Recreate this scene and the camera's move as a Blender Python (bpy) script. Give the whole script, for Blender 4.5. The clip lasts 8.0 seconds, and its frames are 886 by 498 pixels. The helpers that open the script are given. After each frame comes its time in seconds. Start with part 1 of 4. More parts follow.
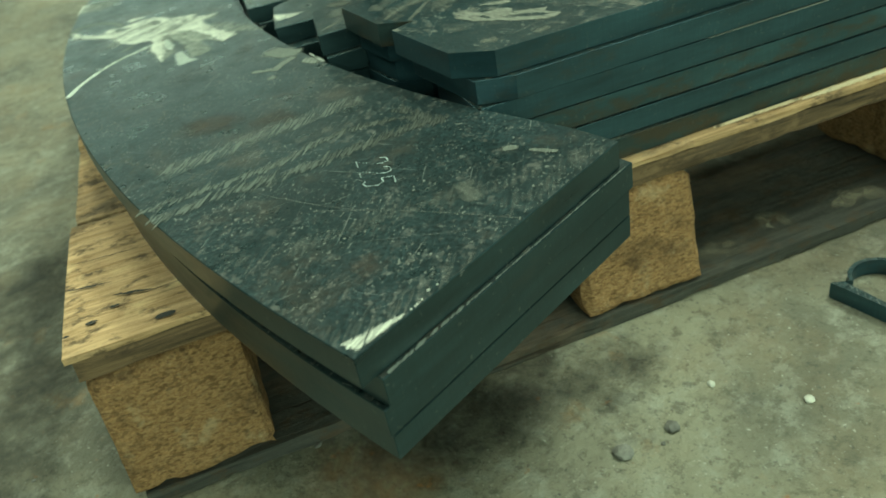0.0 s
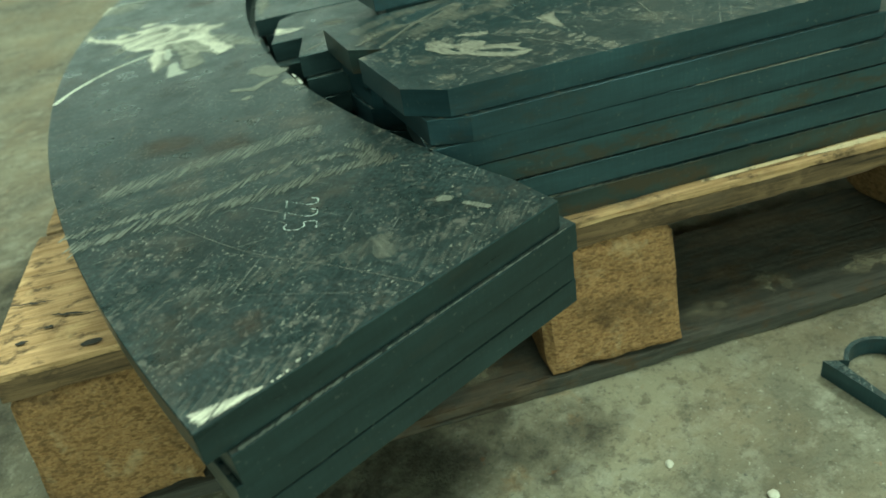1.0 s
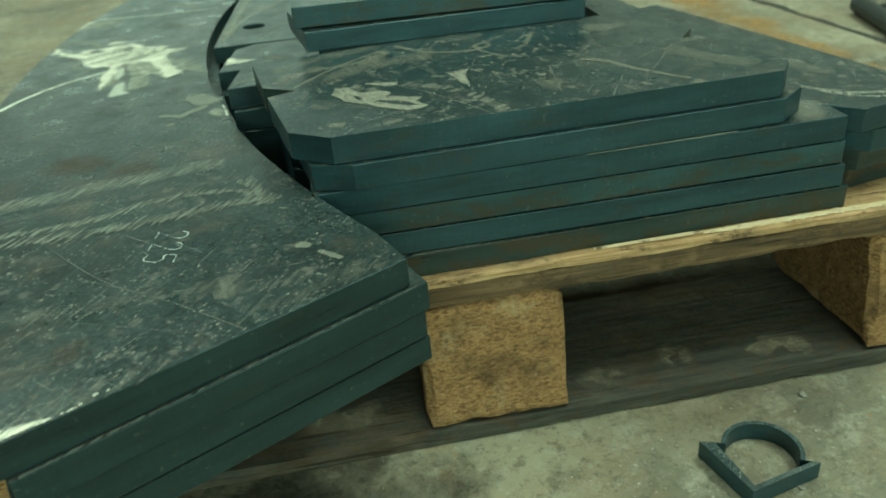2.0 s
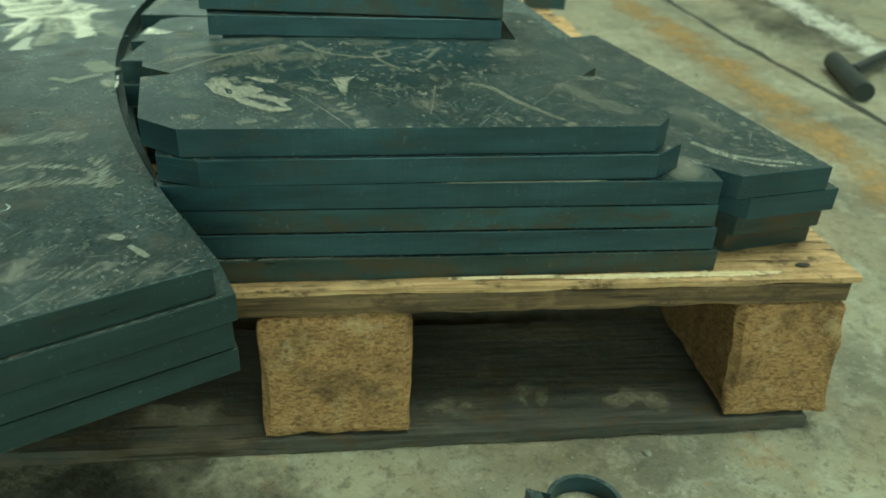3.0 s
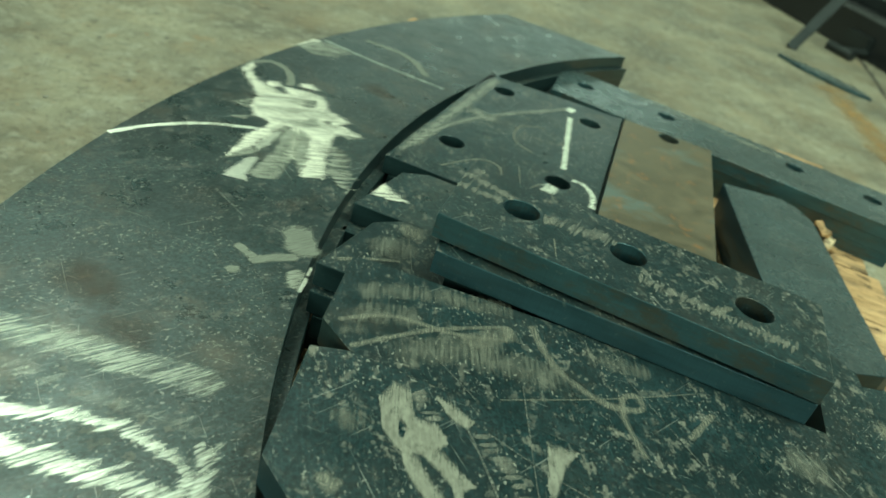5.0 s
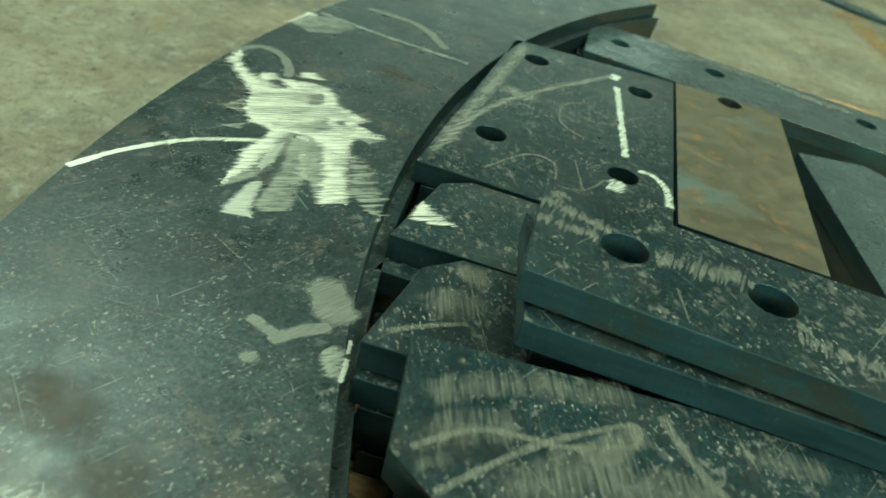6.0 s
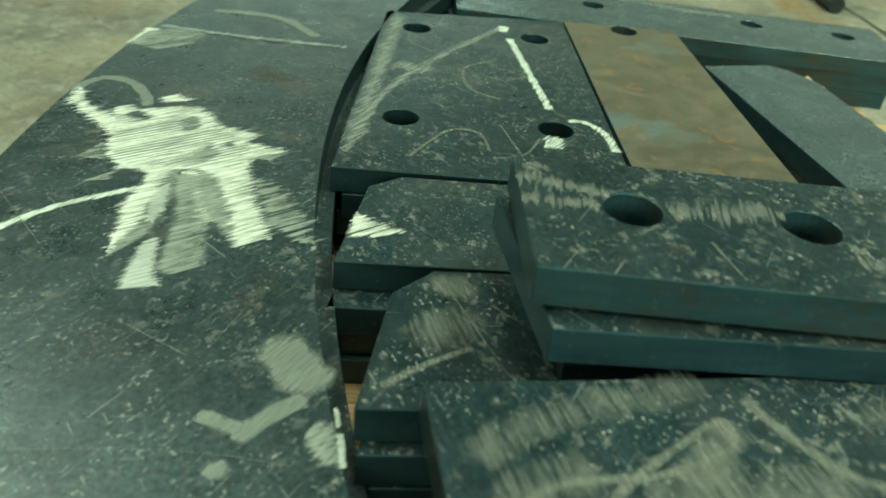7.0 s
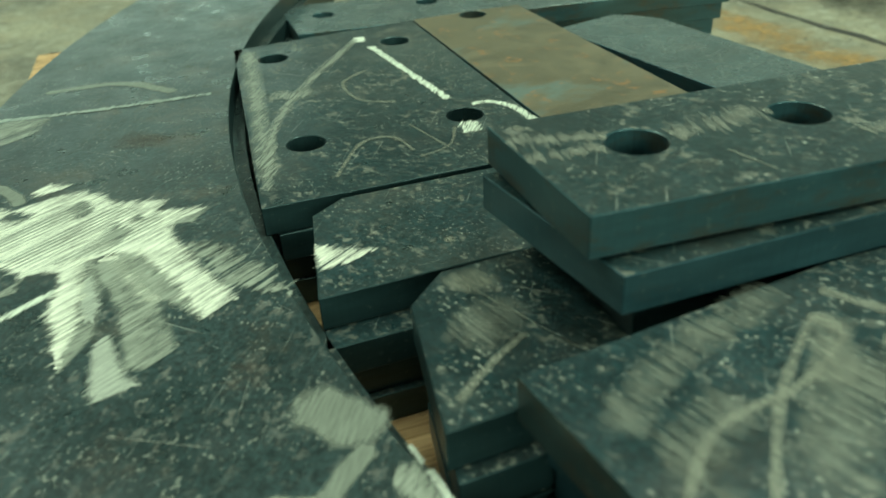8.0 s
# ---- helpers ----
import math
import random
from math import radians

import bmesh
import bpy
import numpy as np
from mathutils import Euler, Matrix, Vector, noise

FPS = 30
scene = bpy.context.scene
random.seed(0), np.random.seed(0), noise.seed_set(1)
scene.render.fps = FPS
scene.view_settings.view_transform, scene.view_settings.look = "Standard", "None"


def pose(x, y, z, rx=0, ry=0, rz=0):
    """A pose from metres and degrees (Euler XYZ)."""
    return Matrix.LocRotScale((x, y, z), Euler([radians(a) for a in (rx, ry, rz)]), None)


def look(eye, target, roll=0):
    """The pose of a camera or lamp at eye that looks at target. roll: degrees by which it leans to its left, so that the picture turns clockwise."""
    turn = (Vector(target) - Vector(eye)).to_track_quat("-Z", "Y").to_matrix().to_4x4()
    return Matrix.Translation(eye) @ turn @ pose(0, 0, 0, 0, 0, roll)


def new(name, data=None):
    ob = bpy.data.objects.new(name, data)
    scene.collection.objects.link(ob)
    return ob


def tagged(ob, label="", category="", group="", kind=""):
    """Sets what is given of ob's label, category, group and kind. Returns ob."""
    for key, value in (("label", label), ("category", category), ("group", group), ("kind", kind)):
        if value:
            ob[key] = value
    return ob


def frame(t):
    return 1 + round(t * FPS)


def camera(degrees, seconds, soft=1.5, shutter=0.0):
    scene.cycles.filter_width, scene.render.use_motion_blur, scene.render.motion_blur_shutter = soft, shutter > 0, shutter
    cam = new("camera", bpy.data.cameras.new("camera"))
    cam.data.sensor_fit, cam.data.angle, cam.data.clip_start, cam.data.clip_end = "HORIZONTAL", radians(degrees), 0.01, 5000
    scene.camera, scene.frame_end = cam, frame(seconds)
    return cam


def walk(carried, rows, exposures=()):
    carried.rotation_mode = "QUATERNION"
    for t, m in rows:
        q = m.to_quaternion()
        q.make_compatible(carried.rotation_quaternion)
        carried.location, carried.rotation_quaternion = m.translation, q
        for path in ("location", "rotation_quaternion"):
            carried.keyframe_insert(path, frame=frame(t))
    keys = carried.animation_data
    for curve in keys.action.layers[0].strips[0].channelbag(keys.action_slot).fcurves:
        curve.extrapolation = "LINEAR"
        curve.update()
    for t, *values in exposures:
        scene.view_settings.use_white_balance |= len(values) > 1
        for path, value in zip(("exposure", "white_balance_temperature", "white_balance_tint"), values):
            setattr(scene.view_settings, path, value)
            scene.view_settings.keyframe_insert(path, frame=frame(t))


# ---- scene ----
# ---- camera ----
cam = camera(59.9, 8.0, soft=1.7)
PATH = [
    (0, (0.1611, -0.5007, 0.4596), (0.2906, -0.0175, 0.1284), -10.89),
    (0.5, (0.2212, -0.4978, 0.4528), (0.3217, -0.0032, 0.1283), -10.70),
    (1, (0.2663, -0.4832, 0.4539), (0.3423, 0.0173, 0.1318), -10.12),
    (1.5, (0.3152, -0.4854, 0.4613), (0.3749, 0.0197, 0.1430), -8.11),
    (2, (0.3677, -0.5012, 0.4561), (0.4339, 0.0141, 0.1560), -5.38),
    (2.2, (0.3763, -0.5078, 0.4561), (0.4575, 0.0061, 0.1572), -2.47),
    (3.3, (0.5088, -0.4696, 0.4788), (0.5587, 0.0421, 0.1695), 5.78),
    (3.5, (0.5179, -0.4351, 0.4928), (0.5430, 0.0776, 0.1820), 7.85),
    (4, (0.4983, -0.3446, 0.5312), (0.4715, 0.1733, 0.2294), 13.79),
    (4.5, (0.4615, -0.2860, 0.5594), (0.4030, 0.2296, 0.2582), 16.93),
    (5, (0.4246, -0.2221, 0.5597), (0.3473, 0.2865, 0.2508), 17.51),
    (5.2, (0.4075, -0.1993, 0.5542), (0.3339, 0.3040, 0.2360), 17.77),
    (6.5, (0.3062, -0.0311, 0.5061), (0.2810, 0.4616, 0.1646), 10.69),
    (7, (0.2866, -0.0117, 0.4807), (0.3213, 0.4843, 0.1448), 6.36),
    (7.5, (0.2535, 0.0080, 0.4618), (0.3480, 0.5007, 0.1328), 1.59),
    (8, (0.2162, 0.0209, 0.4458), (0.3684, 0.5097, 0.1329), -3.56),
]
EXPOSURE = [(0.0, 0.06, 6350, -29), (5.0, 0.05, 6350, -29), (6.5, 0.11, 6350, -29), (8.0, 0.18, 6350, -29)]
walk(cam, [(t, look(eye, target, roll)) for t, eye, target, roll in PATH], EXPOSURE)
cam.data.dof.use_dof = True
cam.data.dof.focus_distance = 0.52
cam.data.dof.aperture_fstop = 9.0

# ---- world and large lights ----
world = bpy.data.worlds.new("hall_air")
scene.world = world
world.use_nodes = True
world.node_tree.nodes["Background"].inputs[0].default_value = (0.55, 0.62, 0.6, 1)
world.node_tree.nodes["Background"].inputs[1].default_value = 0.03


def area(name, at, target, sx, sy, watts, colour):
    data = bpy.data.lights.new(name, "AREA")
    data.shape, data.size, data.size_y, data.energy, data.color = "RECTANGLE", sx, sy, watts, colour
    ob = new(name, data)
    ob.matrix_world = look(at, target)
    return ob


# long hall lamps under the ceiling and daylight from a high north window
for lx, ly, sx, sy, w in ((-3.2, 3.2, 1.8, 3.4, 240), (3.2, 0.4, 0.9, 3.6, 260), (0.9, 0.2, 0.9, 3.6, 120)):
    area("hall_lamp", (lx, ly, 5.6), (lx, ly, 0), sx, sy, w, (1.0, 0.98, 0.92))
# added fill from behind the camera, brightens front faces; no window there
area("south_fill_light", (1.0, -9.6, 3.4), (1.0, 0, 0.2), 12.0, 2.6, 640, (0.92, 1.0, 0.95))
area("north_window_light", (0.5, 17.7, 4.0), (0.5, 0, 0.2), 17.0, 1.7, 265, (0.92, 1.0, 0.95))


# ---- materials ----
class Nodes:
    """A small builder for node materials."""

    def __init__(self, name):
        self.mat = bpy.data.materials.new(name)
        self.mat.use_nodes = True
        self.t = self.mat.node_tree
        self.b = self.t.nodes["Principled BSDF"]
        self.pos = self.t.nodes.new("ShaderNodeNewGeometry").outputs["Position"]
        self.rnd = self.t.nodes.new("ShaderNodeObjectInfo").outputs["Random"]

    def link(self, a, b):
        self.t.links.new(a, b)

    def shifted(self, scale=(1, 1, 1), turn=0.0, per_object=True):
        m = self.t.nodes.new("ShaderNodeMapping")
        m.vector_type = "TEXTURE"
        m.inputs["Scale"].default_value = [1 / v for v in scale]
        m.inputs["Rotation"].default_value = (0, 0, turn)
        if per_object:
            add = self.t.nodes.new("ShaderNodeVectorMath")
            add.operation = "MULTIPLY_ADD"
            self.link(self.rnd, add.inputs[0])
            add.inputs[1].default_value = (7.3, 5.1, 3.7)
            self.link(self.pos, add.inputs[2])
            self.link(add.outputs[0], m.inputs["Vector"])
        else:
            self.link(self.pos, m.inputs["Vector"])
        return m.outputs[0]

    def noise(self, size, vec=None, detail=5, rough=0.6, warp=0.0):
        n = self.t.nodes.new("ShaderNodeTexNoise")
        n.inputs["Scale"].default_value = 1.0 / size
        n.inputs["Detail"].default_value = detail
        n.inputs["Roughness"].default_value = rough
        n.inputs["Distortion"].default_value = warp
        self.link(vec if vec is not None else self.shifted(), n.inputs["Vector"])
        return n.outputs["Fac"]

    def voronoi(self, size, vec=None, feature="F1", out="Distance"):
        n = self.t.nodes.new("ShaderNodeTexVoronoi")
        n.feature = feature
        n.inputs["Scale"].default_value = 1.0 / size
        self.link(vec if vec is not None else self.shifted(), n.inputs["Vector"])
        return n.outputs[out]

    def ramp(self, fac, lo, hi, a=0.0, b=1.0):
        n = self.t.nodes.new("ShaderNodeMapRange")
        n.inputs["From Min"].default_value, n.inputs["From Max"].default_value = lo, hi
        n.inputs["To Min"].default_value, n.inputs["To Max"].default_value = a, b
        self.link(fac, n.inputs["Value"])
        return n.outputs[0]

    def math(self, op, a, b):
        n = self.t.nodes.new("ShaderNodeMath")
        n.operation = op
        for k, v in enumerate((a, b)):
            if isinstance(v, (int, float)):
                n.inputs[k].default_value = v
            else:
                self.link(v, n.inputs[k])
        return n.outputs[0]

    def mix(self, fac, a, b):
        n = self.t.nodes.new("ShaderNodeMix")
        n.data_type = "RGBA"
        for key, v in ((0, fac), (6, a), (7, b)):
            if isinstance(v, (int, float)):
                n.inputs[key].default_value = v
            elif isinstance(v, tuple):
                n.inputs[key].default_value = (*v, 1)
            else:
                self.link(v, n.inputs[key])
        return n.outputs[2]

    def done(self, colour, rough, metal=0.0, bump=None, depth=0.0004, spec=0.5):
        for key, v in (("Base Color", colour), ("Roughness", rough), ("Metallic", metal), ("Specular IOR Level", spec)):
            if isinstance(v, (int, float)):
                self.b.inputs[key].default_value = v
            elif isinstance(v, tuple):
                self.b.inputs[key].default_value = (*v, 1)
            else:
                self.link(v, self.b.inputs[key])
        if bump is not None:
            n = self.t.nodes.new("ShaderNodeBump")
            n.inputs["Distance"].default_value = depth
            n.inputs["Strength"].default_value = 1.0
            self.link(bump, n.inputs["Height"])
            self.link(n.outputs[0], self.b.inputs["Normal"])
        return self.mat


def mill_scale(name, base, dust, amount=0.5, rough=0.36, stain=0.5, chips=0.5, specks=0.6, lean=1.05):
    """Hot-rolled steel: blue-grey scale, beige dust in clusters of flecks, light specks and fine scratches."""
    n = Nodes(name)
    col = n.mix(n.ramp(n.noise(0.09, detail=7, rough=0.62), 0.34, 0.68), tuple(c * 0.75 for c in base), tuple(c * 1.6 for c in base))
    grit = n.noise(0.0030, detail=9, rough=0.75)
    col = n.mix(n.ramp(grit, 0.40, 0.60, 0.0, 0.9), tuple(c * 0.42 for c in base), col)
    # rolling grain: short faint lines in one direction
    grain = n.noise(0.0011, n.shifted((0.10, 1, 1), lean), detail=4, rough=0.65)
    col = n.mix(n.ramp(grain, 0.56, 0.68, 0.0, 0.30), col, tuple(c * 3.0 for c in base))
    rust = n.ramp(n.noise(0.055, n.shifted((1, 1, 1), 0.6), detail=9, rough=0.66), 0.54, 0.70, 0, stain)
    col = n.mix(rust, col, (0.105, 0.085, 0.062))
    # thin haze of rubbed-in dust, then clusters of flecks drawn out along the grain
    haze = n.ramp(n.noise(0.11, n.shifted((0.6, 1, 1), lean + 0.5), detail=8, rough=0.68), 0.52, 0.74, 0.0, 0.22 * amount)
    col = n.mix(haze, col, dust)
    where = n.ramp(n.noise(0.045, n.shifted((1, 1, 1), 1.9), detail=6, rough=0.6), 0.41, 0.60)
    flecks = n.ramp(n.noise(0.0075, n.shifted((0.75, 1, 1), lean), detail=11, rough=0.72), 0.545, 0.60)
    dusty = n.math("MULTIPLY", flecks, where)
    col = n.mix(n.math("MULTIPLY", dusty, amount), col, dust)
    fine = n.ramp(n.noise(0.0022, n.shifted((0.7, 1, 1), lean), detail=4, rough=0.6), 0.600, 0.655)
    near = n.ramp(n.noise(0.03, n.shifted((1, 1, 1), 0.4), detail=6), 0.42, 0.58)
    col = n.mix(n.math("MULTIPLY", n.math("MULTIPLY", fine, near), specks), col, (0.34, 0.34, 0.285))
    big = n.ramp(n.voronoi(0.013), 0.09, 0.13, 1, 0)
    col = n.mix(n.math("MULTIPLY", n.math("MULTIPLY", big, where), chips), col, (0.32, 0.31, 0.26))
    lines = n.math("MAXIMUM", n.ramp(n.noise(0.0013, n.shifted((0.02, 1, 1), 1.05), detail=2), 0.70, 0.75), n.ramp(n.noise(0.0016, n.shifted((0.016, 1, 1), -0.75), detail=2), 0.715, 0.76))
    lines = n.math("MAXIMUM", lines, n.ramp(n.noise(0.0012, n.shifted((0.03, 1, 1), 0.1), detail=2), 0.715, 0.75))
    lines = n.math("MAXIMUM", lines, n.ramp(n.noise(0.0010, n.shifted((0.05, 1, 1), 2.2), detail=2), 0.72, 0.75))
    col = n.mix(n.math("MULTIPLY", lines, 0.65), col, (0.34, 0.35, 0.31))
    r = n.math("ADD", n.ramp(n.noise(0.03, detail=7), 0.3, 0.7, rough - 0.08, rough + 0.1), n.math("MULTIPLY", dusty, 0.25))
    h = n.math("ADD", n.noise(0.004, detail=5), n.math("MULTIPLY", n.noise(0.05), 2.0))
    return n.done(col, r, 0.2, h, 0.0002, 0.5)


def cut_face(name, base, rusty):
    """Flame-cut plate edge: smooth teal with faint upright drag lines, long cloudy bands and rusty stretches."""
    n = Nodes(name)
    drag = n.noise(0.0016, n.shifted((1, 1, 0.05)), detail=3)
    long = n.noise(0.05, n.shifted((0.5, 0.5, 3.0)), detail=7, rough=0.65)
    col = n.mix(n.ramp(long, 0.32, 0.68), tuple(c * 0.72 for c in base), tuple(c * 1.4 for c in base))
    col = n.mix(n.ramp(drag, 0.4, 0.7, 0.0, 0.25), col, tuple(c * 0.6 for c in base))
    col = n.mix(n.ramp(n.noise(0.045, n.shifted((1, 1, 2.5), 0.8), detail=9, rough=0.7), 0.62 - 0.16 * rusty, 0.74 - 0.16 * rusty, 0, min(1.0, rusty * 0.8)), col, (0.070, 0.058, 0.038))
    col = n.mix(n.ramp(n.noise(0.004, detail=6), 0.62, 0.72, 0.0, 0.35), col, (0.2, 0.22, 0.19))
    return n.done(col, n.ramp(long, 0.3, 0.7, 0.27, 0.42), 0.45, n.noise(0.015), 0.0001)


SCALE = mill_scale("steel_scale", (0.0175, 0.038, 0.0415), (0.26, 0.25, 0.20), 0.62, 0.34, 0.22, 0.45, 0.9, 2.0)
SCALE_RING = mill_scale("steel_scale_ring", (0.032, 0.051, 0.052), (0.16, 0.155, 0.13), 0.56, 0.32, 0.5, 0.12, 0.75, 0.95)
SCALE_CLEAN = mill_scale("steel_scale_clean", (0.060, 0.090, 0.094), (0.2, 0.2, 0.17), 0.32, 0.27, 0.25, 0.2, 0.3, 0.3)
EDGE = cut_face("cut_edge", (0.036, 0.074, 0.088), 0.45)
EDGE_RUSTY = cut_face("cut_edge_rusty", (0.044, 0.086, 0.096), 0.9)
EDGE_BROWN = cut_face("cut_edge_brown", (0.040, 0.062, 0.060), 1.05)
# curved plates' edge; also a darkened edge colour for stacks lying in shade
EDGE_RING_SHADE = cut_face("cut_edge_ring_shade", (0.028, 0.052, 0.055), 0.25)


def rubbed(name, base, turn, low, high, most, rough=0.45, metal=0.35, line=0.0011, reach=0.06, streak=2.4):
    """Ground or rubbed marks: brushed in one direction, broken up inside and along their borders."""
    n = Nodes(name)
    brush = n.noise(line, n.shifted((reach, 1, 1), turn, False), detail=4, rough=0.6)
    cloud = n.noise(0.010, n.shifted((0.5, 1, 1), turn, False), detail=9, rough=0.7)
    fade = n.t.nodes.new("ShaderNodeAttribute")
    fade.attribute_name = "fade"
    cover = n.math("ADD", fade.outputs["Fac"], n.math("MULTIPLY", n.math("SUBTRACT", brush, 0.5), streak))
    cover = n.math("ADD", cover, n.math("MULTIPLY", n.math("SUBTRACT", cloud, 0.5), 1.6))
    n.link(n.ramp(cover, low, high, 0.0, most), n.b.inputs["Alpha"])
    col = n.mix(n.ramp(brush, 0.36, 0.64), tuple(c * 0.6 for c in base), base)
    return n.done(col, rough, metal, brush, 0.00012)


LEAN_RING, LEAN_TOP, LEAN_BAR = radians(58), radians(108), radians(80)
WHITE_HATCH = rubbed("ground_bright_brushed", (0.86, 0.9, 0.76), LEAN_RING, 0.30, 0.80, 0.95, line=0.0010)
WHITE_SOLID = rubbed("ground_bright_solid", (0.92, 0.95, 0.82), LEAN_RING, 0.18, 0.5, 1.0, line=0.0008, streak=1.4)
METAL_GLINT_HATCH = rubbed("ground_metal_brushed_glint", (0.62, 0.66, 0.58), LEAN_RING, 0.42, 0.85, 0.95, 0.36, 0.95, 0.0021)
METAL_FAINT = rubbed("ground_metal_faint", (0.50, 0.53, 0.46), LEAN_RING, 0.55, 1.05, 0.55, 0.4, 0.8, 0.0016)
GREY_HATCH = rubbed("ground_dull_brushed", (0.42, 0.44, 0.37), LEAN_RING, 0.40, 1.0, 0.62)
GREY_SOLID = rubbed("ground_dull_solid", (0.34, 0.36, 0.30), LEAN_RING, 0.20, 0.62, 0.70, line=0.0008, streak=0.4)
SCRATCH = rubbed("fine_scratch", (0.3, 0.31, 0.27), LEAN_RING, 0.2, 1.0, 0.55)
TOP_HATCH = rubbed("rubbed_brushed", (0.28, 0.29, 0.24), LEAN_TOP, 0.40, 1.1, 0.52, line=0.0012, streak=1.6)
TOP_SOLID = rubbed("rubbed_solid", (0.36, 0.36, 0.29), LEAN_TOP, 0.32, 0.9, 0.52, line=0.0007, streak=0.9)
BRUSH = radians(35)
BRIGHT = rubbed("stroke_bright", (0.94, 0.93, 0.78), BRUSH, -0.2, 0.75, 1.0, line=0.0011, streak=1.2)
BARE = rubbed("stroke_bare", (0.90, 0.92, 0.80), BRUSH, -0.4, 0.3, 1.0, 0.36, 0.8, line=0.0009, streak=0.8)
DULL = rubbed("stroke_dull", (0.46, 0.48, 0.40), BRUSH, -0.15, 0.9, 0.8, line=0.0011, streak=1.2)
GROUND = rubbed("stroke_ground", (0.60, 0.63, 0.55), LEAN_RING, 0.0, 1.0, 0.85, 0.34, 0.95, 0.0014, streak=1.4)
DULL_METAL = rubbed("stroke_dull_metal", (0.46, 0.48, 0.42), LEAN_RING, 0.1, 1.5, 0.42, 0.4, 0.75, 0.0014, streak=1.6)
CHALKY = rubbed("stroke_chalky", (0.36, 0.36, 0.29), LEAN_TOP, -0.5, 0.6, 0.72, 0.6, 0.1, 0.0035, reach=0.5, streak=0.3)
CHALKY_THIN = rubbed("stroke_chalky_thin", (0.34, 0.34, 0.28), LEAN_TOP, -0.2, 1.2, 0.55, 0.6, 0.1, 0.0009, streak=0.8)
PALE_DOT = rubbed("stamped_dots", (0.62, 0.72, 0.68), LEAN_RING, -0.6, -0.2, 1.0)


def rusty_plate():
    n = Nodes("rusty_sheet")
    swirl = n.noise(0.05, detail=6, rough=0.62, warp=1.4)
    col = n.mix(n.ramp(swirl, 0.35, 0.65), (0.085, 0.075, 0.048), (0.150, 0.128, 0.082))
    col = n.mix(n.ramp(n.noise(0.07, n.shifted((0.6, 1, 1), 0.3), detail=5), 0.57, 0.67, 0, 0.75), col, (0.115, 0.16, 0.15))
    col = n.mix(n.ramp(n.noise(0.016, detail=6), 0.58, 0.68, 0, 0.7), col, (0.25, 0.13, 0.05))
    return n.done(col, n.ramp(swirl, 0.3, 0.7, 0.38, 0.55), 0.15, n.noise(0.004), 0.0002)


RUSTY = rusty_plate()


def timber(name, a, b, turn=0.0, dirt=0.6):
    """Weathered pine, grain along x (turned by the given angle)."""
    n = Nodes(name)
    grain = n.noise(0.005, n.shifted((0.05, 1, 1), turn), detail=7, rough=0.68, warp=0.5)
    col = n.mix(n.ramp(grain, 0.36, 0.64), a, b)
    wide = n.noise(0.06, n.shifted((0.5, 1, 1), turn), detail=9, rough=0.7)
    col = n.mix(n.ramp(wide, 0.52, 0.66, 0, dirt), col, (0.13, 0.095, 0.06))
    col = n.mix(n.ramp(n.noise(0.016, n.shifted((0.6, 1, 1), turn), detail=9, rough=0.72), 0.53, 0.62, 0, 0.85), col, (0.075, 0.05, 0.028))
    col = n.mix(n.ramp(n.noise(0.05, n.shifted((0.7, 1, 1), 0.3), detail=6), 0.58, 0.7, 0, 0.6), col, tuple(min(0.8, c * 1.35) for c in a))
    crack = n.ramp(n.noise(0.0045, n.shifted((0.025, 1, 1), turn), detail=2), 0.665, 0.71)
    col = n.mix(n.math("MULTIPLY", crack, 0.85), col, (0.035, 0.025, 0.015))
    return n.done(col, 0.75, 0.0, n.math("ADD", grain, n.math("SUBTRACT", n.math("MULTIPLY", n.noise(0.012), 1.2), crack)), 0.0016, 0.3)


WOOD = timber("pallet_pine", (0.66, 0.44, 0.235), (0.34, 0.205, 0.09), 0.0, 0.85)
# dirty pine, with the shade beneath the pallet put into its colour
WOOD_DIRTY_SHADED = timber("pallet_pine_dirty_shaded", (0.085, 0.082, 0.066), (0.036, 0.035, 0.029), 0.0, 0.8)
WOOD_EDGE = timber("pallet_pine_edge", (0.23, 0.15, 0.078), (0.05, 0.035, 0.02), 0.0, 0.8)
WOOD_PALE = timber("pine_splinter", (0.8, 0.66, 0.45), (0.62, 0.48, 0.28), 0.0, 0.15)


